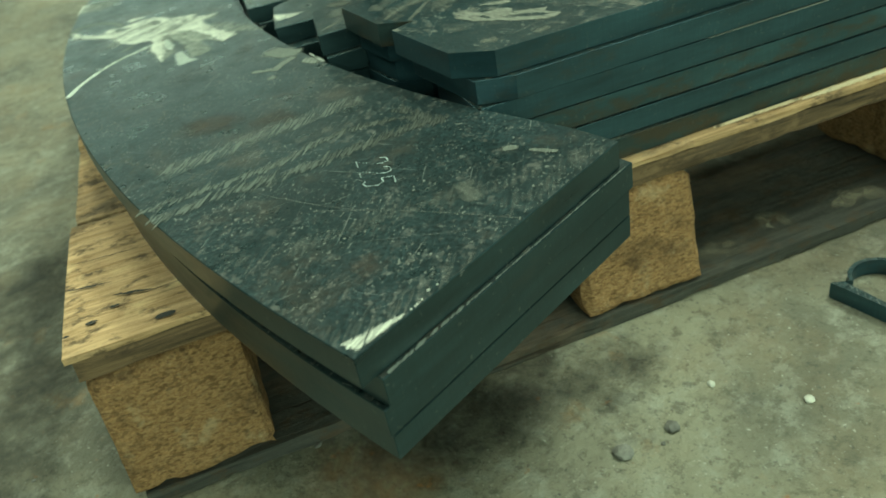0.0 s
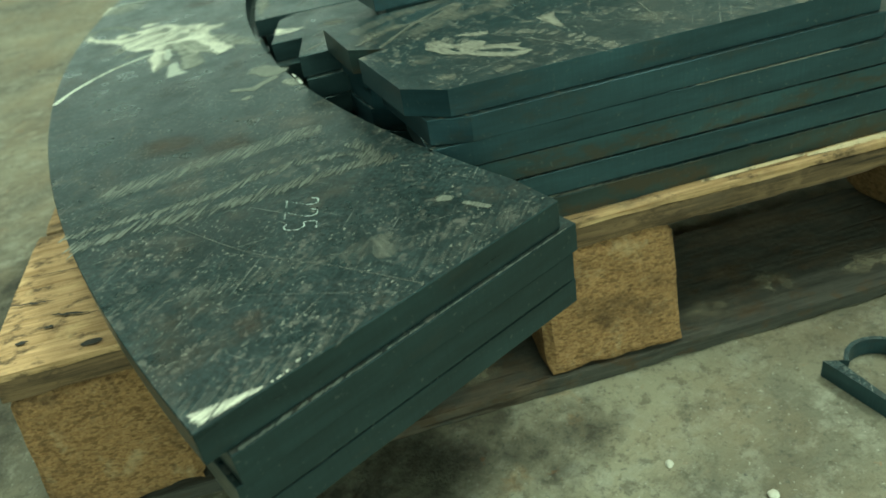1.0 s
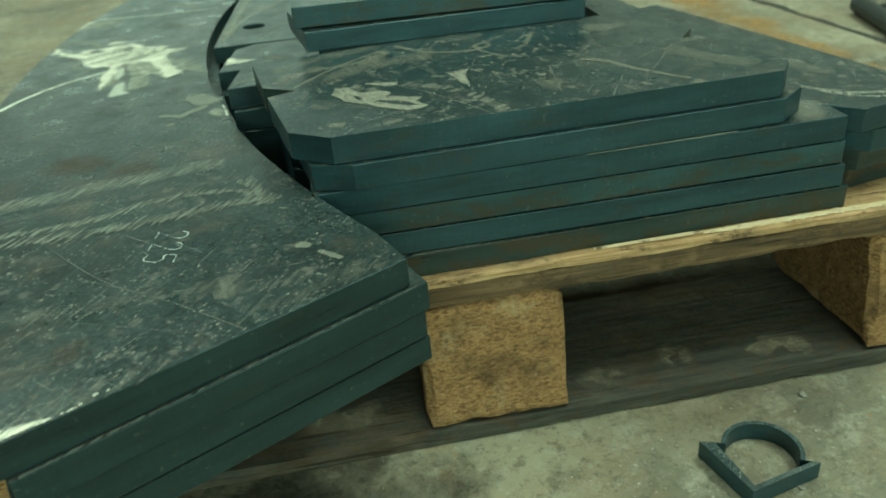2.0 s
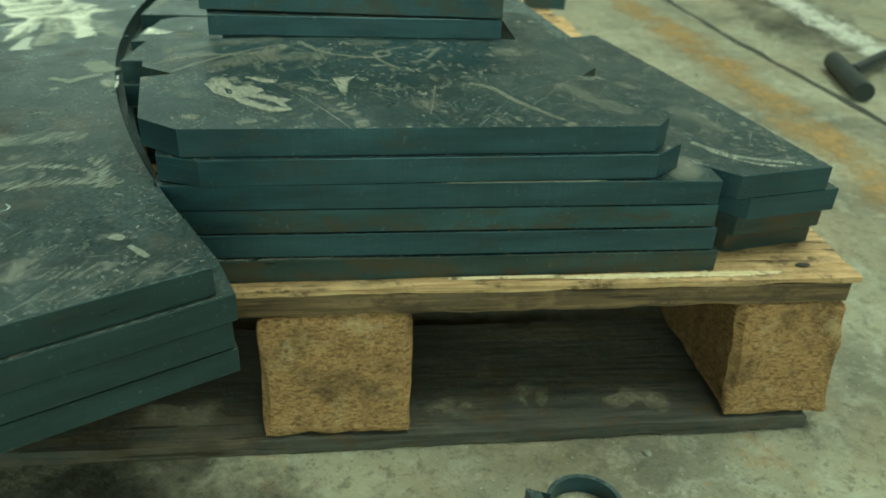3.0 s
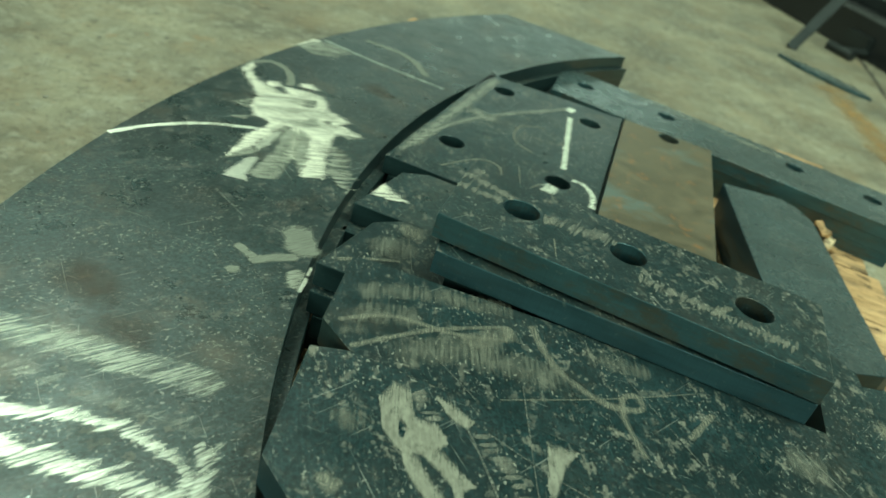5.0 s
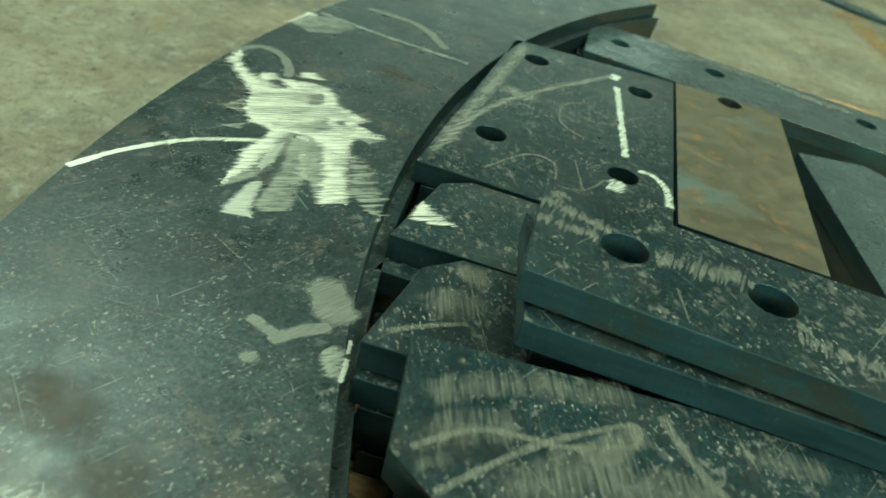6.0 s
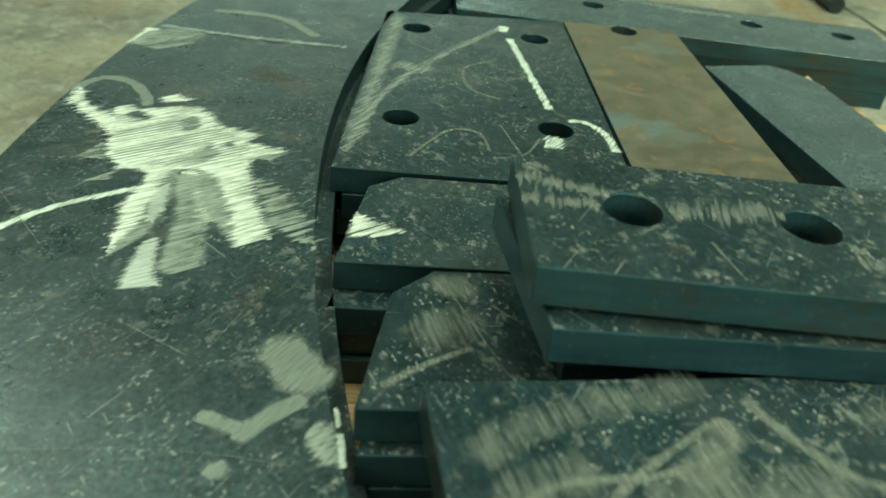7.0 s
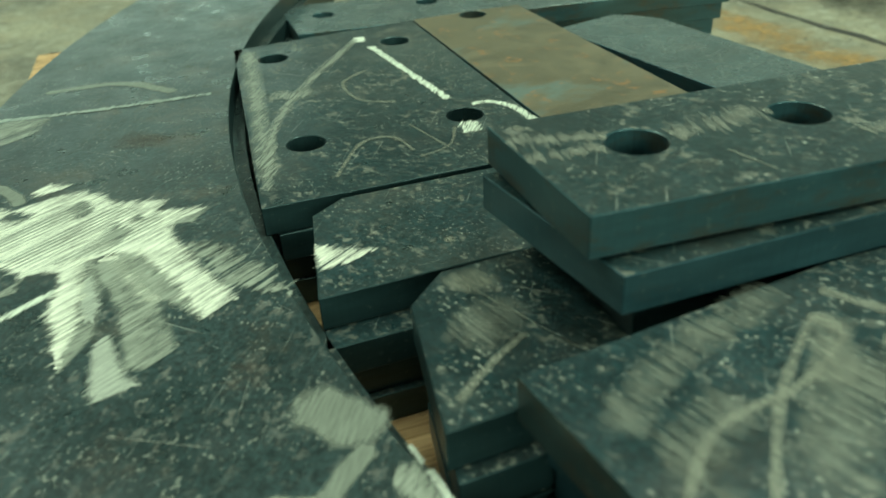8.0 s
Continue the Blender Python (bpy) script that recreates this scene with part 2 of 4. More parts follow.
def chipboard():
    """Pressed chip block: flat flakes lying level, crumbs, dark soaked patches and pale frayed places."""
    n = Nodes("pressed_chip_block")
    chips = n.voronoi(0.0024, n.shifted((0.6, 0.6, 1.4)), out="Color")
    sep = n.t.nodes.new("ShaderNodeSeparateColor")
    n.link(chips, sep.inputs[0])
    fine = n.noise(0.0024, n.shifted((0.7, 0.7, 1.3)), detail=8, rough=0.75)
    col = n.mix(n.ramp(fine, 0.34, 0.64), (0.22, 0.118, 0.048), (0.58, 0.345, 0.15))
    col = n.mix(n.ramp(sep.outputs[0], 0.35, 1.0, 0.0, 0.35), col, (0.64, 0.42, 0.21))
    col = n.mix(n.ramp(sep.outputs[1], 0.72, 0.9, 0.0, 0.55), col, (0.13, 0.075, 0.034))
    col = n.mix(n.ramp(n.noise(0.0035, n.shifted((0.8, 0.8, 1.1)), detail=8, rough=0.75), 0.57, 0.67, 0, 0.65), col, (0.10, 0.06, 0.03))
    col = n.mix(n.ramp(n.noise(0.05, detail=9, rough=0.68), 0.51, 0.66, 0, 0.7), col, (0.085, 0.058, 0.034))
    col = n.mix(n.ramp(n.noise(0.03, n.shifted((1, 1, 1), 0.9), detail=8, rough=0.7), 0.56, 0.66, 0, 0.5), col, (0.66, 0.50, 0.29))
    crumbs = n.math("MULTIPLY", n.noise(0.008, detail=7, rough=0.7), 2.2)
    return n.done(col, 0.85, 0.0, n.math("ADD", n.math("ADD", fine, sep.outputs[0]), crumbs), 0.0026, 0.2)


CHIP = chipboard()


def concrete():
    n = Nodes("worn_concrete")
    at = lambda turn=0.0: n.shifted((1, 1, 1), turn, False)  # noqa: E731
    big = n.noise(0.3, at(), detail=8, rough=0.62)
    col = n.mix(n.ramp(big, 0.36, 0.64), (0.12, 0.113, 0.083), (0.32, 0.298, 0.212))
    col = n.mix(n.ramp(n.noise(0.03, at(0.3), detail=11, rough=0.72), 0.5, 0.62, 0, 0.6), col, (0.38, 0.37, 0.295))
    col = n.mix(n.ramp(n.noise(0.045, at(1.0), detail=11, rough=0.72), 0.54, 0.66, 0, 0.6), col, (0.075, 0.07, 0.052))
    col = n.mix(n.ramp(n.noise(0.16, at(1.4), detail=10, rough=0.7), 0.46, 0.66, 0, 0.55), col, (0.235, 0.18, 0.105))
    col = n.mix(n.ramp(n.noise(0.014, at(2.7), detail=10, rough=0.76), 0.52, 0.61, 0, 0.65), col, (0.105, 0.094, 0.066))
    col = n.mix(n.ramp(n.noise(0.10, at(2.1), detail=9, rough=0.7), 0.60, 0.69, 0, 0.55), col, (0.32, 0.195, 0.085))
    col = n.mix(n.ramp(n.noise(0.018, at(3.3), detail=6, rough=0.6), 0.66, 0.72, 0, 0.7), col, (0.34, 0.17, 0.07))
    col = n.mix(n.ramp(n.noise(0.006, at(0.7), detail=6, rough=0.7), 0.58, 0.66, 0, 0.6), col, (0.06, 0.06, 0.05))
    col = n.mix(n.ramp(n.noise(0.004, at(1.7), detail=4), 0.64, 0.69, 0, 0.75), col, (0.5, 0.48, 0.40))
    h = n.math("ADD", n.noise(0.006, at(), detail=8), n.math("MULTIPLY", n.noise(0.05, at(0.5), detail=7), 3.0))
    return n.done(col, n.ramp(big, 0.3, 0.7, 0.5, 0.75), 0.0, h, 0.003, 0.4)


CONCRETE = concrete()


def plain(name, colour, rough=0.6, metal=0.0, vary=0.25, size=0.05):
    n = Nodes(name)
    f = n.noise(size, detail=6)
    return n.done(n.mix(n.ramp(f, 0.3, 0.7), tuple(c * (1 - vary) for c in colour), tuple(c * (1 + vary) for c in colour)), n.ramp(f, 0.3, 0.7, rough - 0.08, rough + 0.08), metal, n.noise(size * 0.1), 0.0004)


def worn(name, colour, low, high, most, grain=0.02):
    """Paint, rust, dirt and painted shade, worn through to the floor."""
    n = Nodes(name)
    fade = n.t.nodes.new("ShaderNodeAttribute")
    fade.attribute_name = "fade"
    cloud = n.noise(grain, n.shifted((1, 1, 1), 0.4, False), detail=11, rough=0.75)
    wide = n.noise(grain * 5, n.shifted((1, 1, 1), 1.3, False), detail=4)
    cover = n.math("ADD", fade.outputs["Fac"], n.math("MULTIPLY", n.math("SUBTRACT", n.math("ADD", cloud, wide), 1.0), 2.2))
    n.link(n.ramp(cover, low, high, 0.0, most), n.b.inputs["Alpha"])
    return n.done(n.mix(n.ramp(cloud, 0.35, 0.65), tuple(c * 0.65 for c in colour), colour), 0.75, 0.0, cloud, 0.001, 0.3)


OCHRE_WORN = worn("worn_ochre", (0.42, 0.26, 0.10), 0.35, 1.2, 0.65)
RUST_WORN = worn("worn_rust", (0.33, 0.195, 0.08), 0.45, 1.3, 0.65, 0.012)
SHADE_STAIN_WORN = worn("worn_shade_stain", (0.05, 0.048, 0.038), 0.35, 1.3, 0.72, 0.03)
RUST_BLOOM = worn("rust_bloom", (0.13, 0.10, 0.075), 0.3, 1.5, 0.5, 0.008)
DUST_WORN = worn("worn_dust", (0.62, 0.61, 0.53), 0.35, 1.0, 0.8)
JOINT = plain("joint_dirt", (0.035, 0.033, 0.028), 0.9)
BLACK = plain("black_enamel", (0.012, 0.014, 0.015), 0.4)
TUBE = plain("dark_tube", (0.026, 0.031, 0.031), 0.45, 0.3)
WHITE = plain("white_board", (0.72, 0.74, 0.7), 0.4)
LUMP_WORN = worn("worn_dirt", (0.34, 0.30, 0.21), 0.3, 1.1, 0.7, 0.014)
PALE = plain("pale_dust", (0.62, 0.6, 0.5), 0.8)
RAG = plain("grey_cloth", (0.34, 0.35, 0.32), 0.85)
STONE = plain("grit", (0.2, 0.19, 0.16), 0.8, 0, 0.5, 0.01)
WALL = plain("hall_wall", (0.22, 0.23, 0.21), 0.7, 0, 0.2, 0.8)
CEIL = plain("hall_ceiling", (0.3, 0.31, 0.29), 0.8, 0, 0.15, 0.8)


# ---- mesh helpers ----
def mesh_object(name, bm, mats, parent=None, smooth=False):
    data = bpy.data.meshes.new(name)
    bmesh.ops.recalc_face_normals(bm, faces=bm.faces)
    bm.to_mesh(data)
    bm.free()
    for m in mats if isinstance(mats, (list, tuple)) else [mats]:
        data.materials.append(m)
    if smooth:
        data.shade_smooth()
    ob = new(name, data)
    if parent is not None:
        ob.parent = parent
    return ob


def part(name, bm, material, parent, label=""):
    return tagged(mesh_object(name, bm, material, parent), label)


def prism(outline, z0, z1, holes=(), bevel=0.0009):
    """A plate from a closed outline with round holes (x, y, r); edge faces take the second material."""
    bm = bmesh.new()
    loops = [list(outline)] + [[(x + r * math.cos(a), y + r * math.sin(a)) for a in (2 * math.pi * k / 28 for k in range(28))] for x, y, r in holes]
    edges, rims = [], []
    for loop in loops:
        vs = [bm.verts.new((x, y, z1)) for x, y in loop]
        edges += [bm.edges.new((vs[k], vs[(k + 1) % len(vs)])) for k in range(len(vs))]
        rims.append(vs)
    if holes:
        bmesh.ops.triangle_fill(bm, use_beauty=True, edges=edges, normal=(0, 0, 1))
    else:
        bm.faces.new(rims[0])
    tops = list(bm.faces)
    low = {v: bm.verts.new((v.co.x, v.co.y, z0)) for loop in rims for v in loop}
    for f in tops:
        bm.faces.new([low[v] for v in reversed(f.verts)])
    for vs in rims:
        for k in range(len(vs)):
            a, b = vs[k], vs[(k + 1) % len(vs)]
            f = bm.faces.new((a, b, low[b], low[a]))
            f.material_index = 1
    bmesh.ops.recalc_face_normals(bm, faces=bm.faces)
    if bevel:
        sharp = [e for e in bm.edges if len(e.link_faces) == 2 and e.calc_face_angle(0) > 0.6]
        bmesh.ops.bevel(bm, geom=sharp, offset=bevel, segments=1, affect="EDGES", clamp_overlap=True, material=1)
    return bm


def moved(outline, dx=0.0, dy=0.0, turn=0.0, about=(0.0, 0.0)):
    c, s = math.cos(radians(turn)), math.sin(radians(turn))
    return [(about[0] + c * (x - about[0]) - s * (y - about[1]) + dx, about[1] + s * (x - about[0]) + c * (y - about[1]) + dy) for x, y in outline]


def plate(name, outline, z0, z1, mats, label, group="", holes=(), bevel=0.0005):
    ob = mesh_object(name, prism(outline, z0, z1, holes, bevel), mats)
    return tagged(ob, label, "steel plate", group)


def box(bm, x0, y0, z0, x1, y1, z1, mat=0):
    vs = [bm.verts.new((x, y, z)) for z in (z0, z1) for x, y in ((x0, y0), (x1, y0), (x1, y1), (x0, y1))]
    for q in ((3, 2, 1, 0), (4, 5, 6, 7), (0, 1, 5, 4), (1, 2, 6, 5), (2, 3, 7, 6), (3, 0, 4, 7)):
        bm.faces.new([vs[k] for k in q]).material_index = mat


def rough_box(x0, y0, z0, x1, y1, z1, step=0.012, jitter=0.0012, round_by=0.004, seed=1, wear=0.0):
    """A box with a fine skin, rounded and frayed along its edges."""
    bm = bmesh.new()
    size = (x1 - x0, y1 - y0, z1 - z0)
    n = [max(1, min(64, int(round(s / step)))) for s in size]
    cache = {}

    def vert(i, j, k):
        key = (i, j, k)
        if key not in cache:
            p = Vector((x0 + size[0] * i / n[0], y0 + size[1] * j / n[1], z0 + size[2] * k / n[2]))
            on = [(i in (0, n[0])), (j in (0, n[1])), (k in (0, n[2]))]
            if sum(on) >= 2:
                mid = Vector(((x0 + x1) / 2, (y0 + y1) / 2, (z0 + z1) / 2))
                bite = round_by * (0.5 + wear * max(0, noise.noise(p * 38 + Vector((seed, 0, 0)))) * 3)
                bite = min(bite, step * 0.75)
                for a in range(3):
                    if on[a]:
                        p[a] += bite * (1 if p[a] < mid[a] else -1) * 0.7
            q = p * 60 + Vector((seed * 3.1, seed * 1.7, 0))
            p += jitter * noise.noise_vector(q) + jitter * 1.5 * noise.noise_vector(q * 0.2)
            cache[key] = bm.verts.new(p)
        return cache[key]

    for a, b, c in ((0, 1, 2), (1, 2, 0), (0, 2, 1)):
        for side in (0, n[c]):
            for u in range(n[a]):
                for v in range(n[b]):
                    f = []
                    for du, dv in ((0, 0), (1, 0), (1, 1), (0, 1)):
                        ijk = [0, 0, 0]
                        ijk[a], ijk[b], ijk[c] = u + du, v + dv, side
                        f.append(vert(*ijk))
                    bm.faces.new(f)
    return bm


def tube(bm, a, b, r, sides=10):
    a, b = Vector(a), Vector(b)
    q = (b - a).to_track_quat("Z", "Y").to_matrix()
    rings = [[bm.verts.new(p + q @ Vector((r * math.cos(2 * math.pi * k / sides), r * math.sin(2 * math.pi * k / sides), 0))) for k in range(sides)] for p in (a, b)]
    for k in range(sides):
        bm.faces.new((rings[0][k], rings[0][(k + 1) % sides], rings[1][(k + 1) % sides], rings[1][k]))
    bm.faces.new(rings[0][::-1])
    bm.faces.new(rings[1])


# ---- marks rubbed into plates ----
def along(points, step):
    """Points and directions at even steps along a smoothed line."""
    out = []
    for k in range(len(points) - 1):
        p = [Vector(points[max(0, min(len(points) - 1, k + d))]) for d in (-1, 0, 1, 2)]
        count = max(1, int((p[2] - p[1]).length / step))
        for s in range(count):
            t = s / count
            out.append(0.5 * ((2 * p[1]) + (p[2] - p[0]) * t + (2 * p[0] - 5 * p[1] + 4 * p[2] - p[3]) * t * t + (3 * p[1] - p[0] - 3 * p[2] + p[3]) * t**3))
    out.append(Vector(points[-1]))
    return [(out[k], (out[min(k + 1, len(out) - 1)] - out[max(k - 1, 0)]).normalized()) for k in range(len(out))]


def ribbon(points, width, z, seed):
    """A stroke as a strip that rises by a hair along its length, with a value that fades out to its borders."""
    bm = bmesh.new()
    layer = bm.verts.layers.float.new("fade")
    steps = along(points, max(0.001, width * 0.15))
    last, n = None, len(steps)
    across = (-1.25, -0.7, 0.0, 0.7, 1.25)
    for k, (p, d) in enumerate(steps):
        t = k / max(1, n - 1)
        reach = min(t, 1 - t) * n * max(0.001, width * 0.15) / (width * 0.5)
        w = width * 0.5 * min(1, 0.55 + 0.6 * reach) * (1 + 0.25 * noise.noise(Vector((p.x * 90, p.y * 90, seed))))
        side = Vector((-d.y, d.x))
        now = []
        for a in across:
            q = p + side * w * a
            v = bm.verts.new((q.x, q.y, z + 0.00003 * t))
            v[layer] = max(0.0, 1.0 - (abs(a) / 1.25) ** 2) * min(1.0, 0.1 + 0.9 * reach)
            now.append(v)
        if last:
            for j in range(4):
                bm.faces.new((last[j], last[j + 1], now[j + 1], now[j]))
        last = now
    return bm


MARK_COUNT = [0]


def brushed(outline, z, turn, seed, pitch=0.0009, ragged=0.004, gaps=0.1, bare=()):
    """A ground area: side-by-side strokes in one direction that end unevenly at its border."""
    rng = random.Random(seed)
    bm = bmesh.new()
    layer = bm.verts.layers.float.new("fade")
    c, s = math.cos(turn), math.sin(turn)
    pts = [(x * c + y * s, -x * s + y * c) for x, y in outline]
    sides = list(zip(pts, pts[1:] + pts[:1]))
    for hole in bare:
        rim = [(x * c + y * s, -x * s + y * c) for x, y in hole]
        sides += list(zip(rim, rim[1:] + rim[:1]))
    v = min(p[1] for p in pts)
    row = 0
    while v < max(p[1] for p in pts):
        cuts = []
        for (ax, ay), (bx, by) in sides:
            if (ay <= v) != (by <= v):
                cuts.append(ax + (bx - ax) * (v - ay) / (by - ay))
        cuts.sort()
        for a, b in zip(cuts[::2], cuts[1::2]):
            if rng.random() < gaps:
                continue
            a -= rng.uniform(-0.5, 1) * ragged * rng.random()
            b += rng.uniform(-0.5, 1) * ragged * rng.random()
            if b - a < 0.0015:
                continue
            h, lean = pitch * rng.uniform(0.5, 0.85), rng.uniform(-0.0004, 0.0004)
            lvl = z + 0.000006 * (row % 5)
            tip = min(0.006, (b - a) * 0.3)
            ring = [(a, 0, 0.2), (a + tip, -h, 0.9), (b - tip, -h, 0.9), (b, 0, 0.2), (b - tip, h, 0.9), (a + tip, h, 0.9)]
            weight = rng.uniform(0.7, 1.2)
            vs = []
            for u, o, f in ring:
                w = v + o + lean * (u - a) / (b - a)
                q = bm.verts.new((u * c - w * s, u * s + w * c, lvl))
                q[layer] = f * weight
                vs.append(q)
            bm.faces.new(vs)
        v += pitch
        row += 1
    return bm


def patches(parent, z, material, label, outlines, turn, **more):
    """Ground areas on top of a plate, each a part of its own."""
    for outline in outlines:
        MARK_COUNT[0] += 1
        k = MARK_COUNT[0]
        tagged(part("ground_patch", brushed(outline, z + 0.00016 + 0.000035 * (k % 9), turn, k, **more), material, parent), label, kind="stuff")


def comb(points, width):
    """Outline of a band along a line."""
    steps = along(points, 0.004)
    left = [tuple(p + Vector((-d.y, d.x)) * width * 0.5) for p, d in steps]
    right = [tuple(p - Vector((-d.y, d.x)) * width * 0.5) for p, d in steps]
    return left + right[::-1]


def marks(parent, z, material, label, strokes):
    """Strokes (width, points) rubbed into the top of a plate, each a part of its own."""
    for width, points in strokes:
        MARK_COUNT[0] += 1
        k = MARK_COUNT[0]
        part("rubbed_mark", ribbon(points, width, z + 0.00016 + 0.000035 * (k % 9), k), material, parent, label)


# ---- setting ----
def stain(name, material, points, width, z, label):
    return tagged(mesh_object(name, ribbon(points, width, z, len(points) + int(width * 1000)), material), label, name.replace("_", " "), kind="structure")


def build_setting():
    bm = bmesh.new()
    bmesh.ops.create_grid(bm, x_segments=40, y_segments=40, size=14)
    bmesh.ops.translate(bm, verts=bm.verts, vec=(0, 4, 0))
    tagged(mesh_object("floor", bm, CONCRETE), "stained grey concrete workshop floor", "floor", kind="structure")
    for name, lo, hi in (("wall_north", (-14, 18, 0), (14, 18.3, 6.5)), ("wall_south", (-14, -10.3, 0), (14, -10, 6.5)), ("wall_east", (14, -10.3, 0), (14.3, 18.3, 6.5)), ("wall_west", (-14.3, -10.3, 0), (-14, 18.3, 6.5))):
        bm = bmesh.new()
        box(bm, *lo, *hi)
        tagged(mesh_object(name, bm, WALL), "plain grey workshop wall", "wall", kind="structure")
    bm = bmesh.new()
    box(bm, -14.3, -10.3, 6.5, 14.3, 18.3, 6.8)
    tagged(mesh_object("ceiling", bm, CEIL), "plain grey workshop ceiling", "ceiling", kind="structure")
    # cut joint in the floor and worn ochre line beside it
    rng = random.Random(3)
    bm = bmesh.new()
    last = None
    for k in range(90):
        y = -1.2 + k * 0.07
        x = 1.475 - 0.105 * y + 0.018 * y * y + rng.uniform(-0.006, 0.006)
        w = rng.uniform(0.004, 0.011)
        now = (bm.verts.new((x - w, y, 0.0012)), bm.verts.new((x + w, y, 0.0012)))
        if last:
            bm.faces.new((last[0], last[1], now[1], now[0]))
        last = now
    tagged(mesh_object("floor_joint", bm, JOINT), "dirty cracked joint in the concrete floor", "floor joint", kind="structure")
    stain("floor_line", OCHRE_WORN, [(1.19, -0.6), (1.235, 0.1), (1.255, 0.7), (1.25, 1.3), (1.17, 2.1), (1.08, 2.7)], 0.12, 0.0016, "worn ochre paint line on the concrete floor")
    stain("rust_stain", RUST_WORN, [(0.10, -0.06), (0.17, -0.085), (0.22, -0.12), (0.27, -0.11)], 0.09, 0.0012, "orange rust stain on the concrete floor")
    stain("rust_stain", RUST_WORN, [(0.62, -0.30), (0.72, -0.24), (0.80, -0.22)], 0.07, 0.0012, "orange rust stain on the concrete floor")
    # shade under the curved plates' near corner, painted on the floor
    stain("oil_stain", SHADE_STAIN_WORN, [(0.14, -0.07), (0.30, -0.075), (0.46, -0.085)], 0.10, 0.0014, "dark stain and painted shade on the concrete floor")
    stain("oil_stain", SHADE_STAIN_WORN, [(-0.12, -0.1), (-0.1, 0.2), (-0.07, 0.5)], 0.14, 0.0014, "dark stain and painted shade on the concrete floor")
    # shade in front of the machine, painted as a wide dark band
    stain("oil_stain", SHADE_STAIN_WORN, [(1.62, 1.1), (1.66, 1.7), (1.62, 2.3), (1.45, 2.9)], 0.34, 0.0015, "dark floor with painted shade beside the machine")
    stain("dust_stain", DUST_WORN, [(1.66, 0.9), (1.70, 1.4), (1.74, 2.0), (1.70, 2.5)], 0.12, 0.0018, "pale dust trodden into the concrete floor")


# ---- pallet ----
DECK, T = 0.144, 0.020
PX0, PX1, PY0, PY1 = 0.006, 0.888, -0.014, 1.19


def build_pallet():
    base = tagged(new("pallet"), "weathered pine pallet with pressed chip blocks", "pallet")
    y, k = PY0, 0
    while y < PY1 - 0.05:
        w = (0.205, 0.19, 0.215)[k % 3]
        bm = rough_box(PX0 + 0.004 * (k % 2), y, 0.1372 if k == 0 else 0.1175, PX1 - 0.066 * max(0, y), y + w, DECK, 0.006 if k == 0 else 0.016, 0.0005, 0.0018, k + 1, 0.5)
        board = part("deck_board", bm, WOOD, base)
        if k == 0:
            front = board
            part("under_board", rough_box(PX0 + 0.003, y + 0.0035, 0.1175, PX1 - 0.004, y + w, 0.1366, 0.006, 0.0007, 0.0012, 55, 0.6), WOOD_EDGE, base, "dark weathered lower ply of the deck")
        y += w + 0.004
        k += 1
    for kx, ky, r in ((0.081, -0.004, 0.006), (0.028, 0.018, 0.0035), (0.010, 0.010, 0.002), (0.844, 0.004, 0.005), (0.045, 0.030, 0.003)):
        bm = bmesh.new()
        bm.faces.new([bm.verts.new((kx + r * (1.3 + 0.5 * noise.noise(Vector((q * 3, kx * 50, 0)))) * math.cos(q * 0.5236), ky + 0.6 * r * (1 + 0.5 * noise.noise(Vector((q * 3, 9, ky * 50)))) * math.sin(q * 0.5236), DECK + 0.0017)) for q in range(12)])
        part("nail_hole", bm, JOINT, front, "dark nail hole")
    rng = random.Random(17)
    for x0, y0, x1, y1, w in ((0.005, 0.075, 0.043, 0.067, 0.0022), (0.043, 0.047, 0.074, 0.037, 0.003), (0.010, 0.115, 0.075, 0.108, 0.0012), (0.42, -0.005, 0.53, -0.003, 0.001), (0.77, 0.012, 0.86, 0.01, 0.0012)):
        bm = bmesh.new()
        last = None
        for q in range(15):
            t = q / 14
            x, yy, h = x0 + (x1 - x0) * t, y0 + (y1 - y0) * t + rng.uniform(-0.0008, 0.0008), w * 0.5 * (0.15 + math.sin(math.pi * t)) * rng.uniform(0.6, 1.1)
            now = (bm.verts.new((x, yy - h, DECK + 0.0016)), bm.verts.new((x, yy + h, DECK + 0.0016)))
            if last:
                bm.faces.new((last[0], now[0], now[1], last[1]))
            last = now
        part("crack", bm, JOINT, front, "dark crack along the grain")
    for x0, x1 in ((0.010, 0.124), (0.405, 0.521), (0.789, 0.886)):
        for j, y0 in enumerate((-0.0135, 0.52, 1.04)):
            bm = rough_box(x0, y0, 0.0165, x1, y0 + 0.14, 0.117, 0.006 if j == 0 else 0.02, 0.0016, 0.0045, int(x0 * 100) + j, 1.0)
            if j == 0:
                for v in bm.verts:
                    v.co.y -= 0.021 * (0.117 - v.co.z) / 0.1 * max(0.0, 1 - (v.co.y - y0) / 0.14)
            part("block", bm, CHIP, base, "brown pressed chip block")
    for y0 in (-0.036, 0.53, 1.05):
        part("bottom_board", rough_box(PX0 + 0.01, y0, 0.0, PX1 - 0.02, y0 + 0.150, 0.0155, 0.012, 0.0010, 0.002, int(y0 * 50) + 9, 0.6), WOOD_DIRTY_SHADED, base, "dirty grey bottom board, darkened for shade under the pallet")
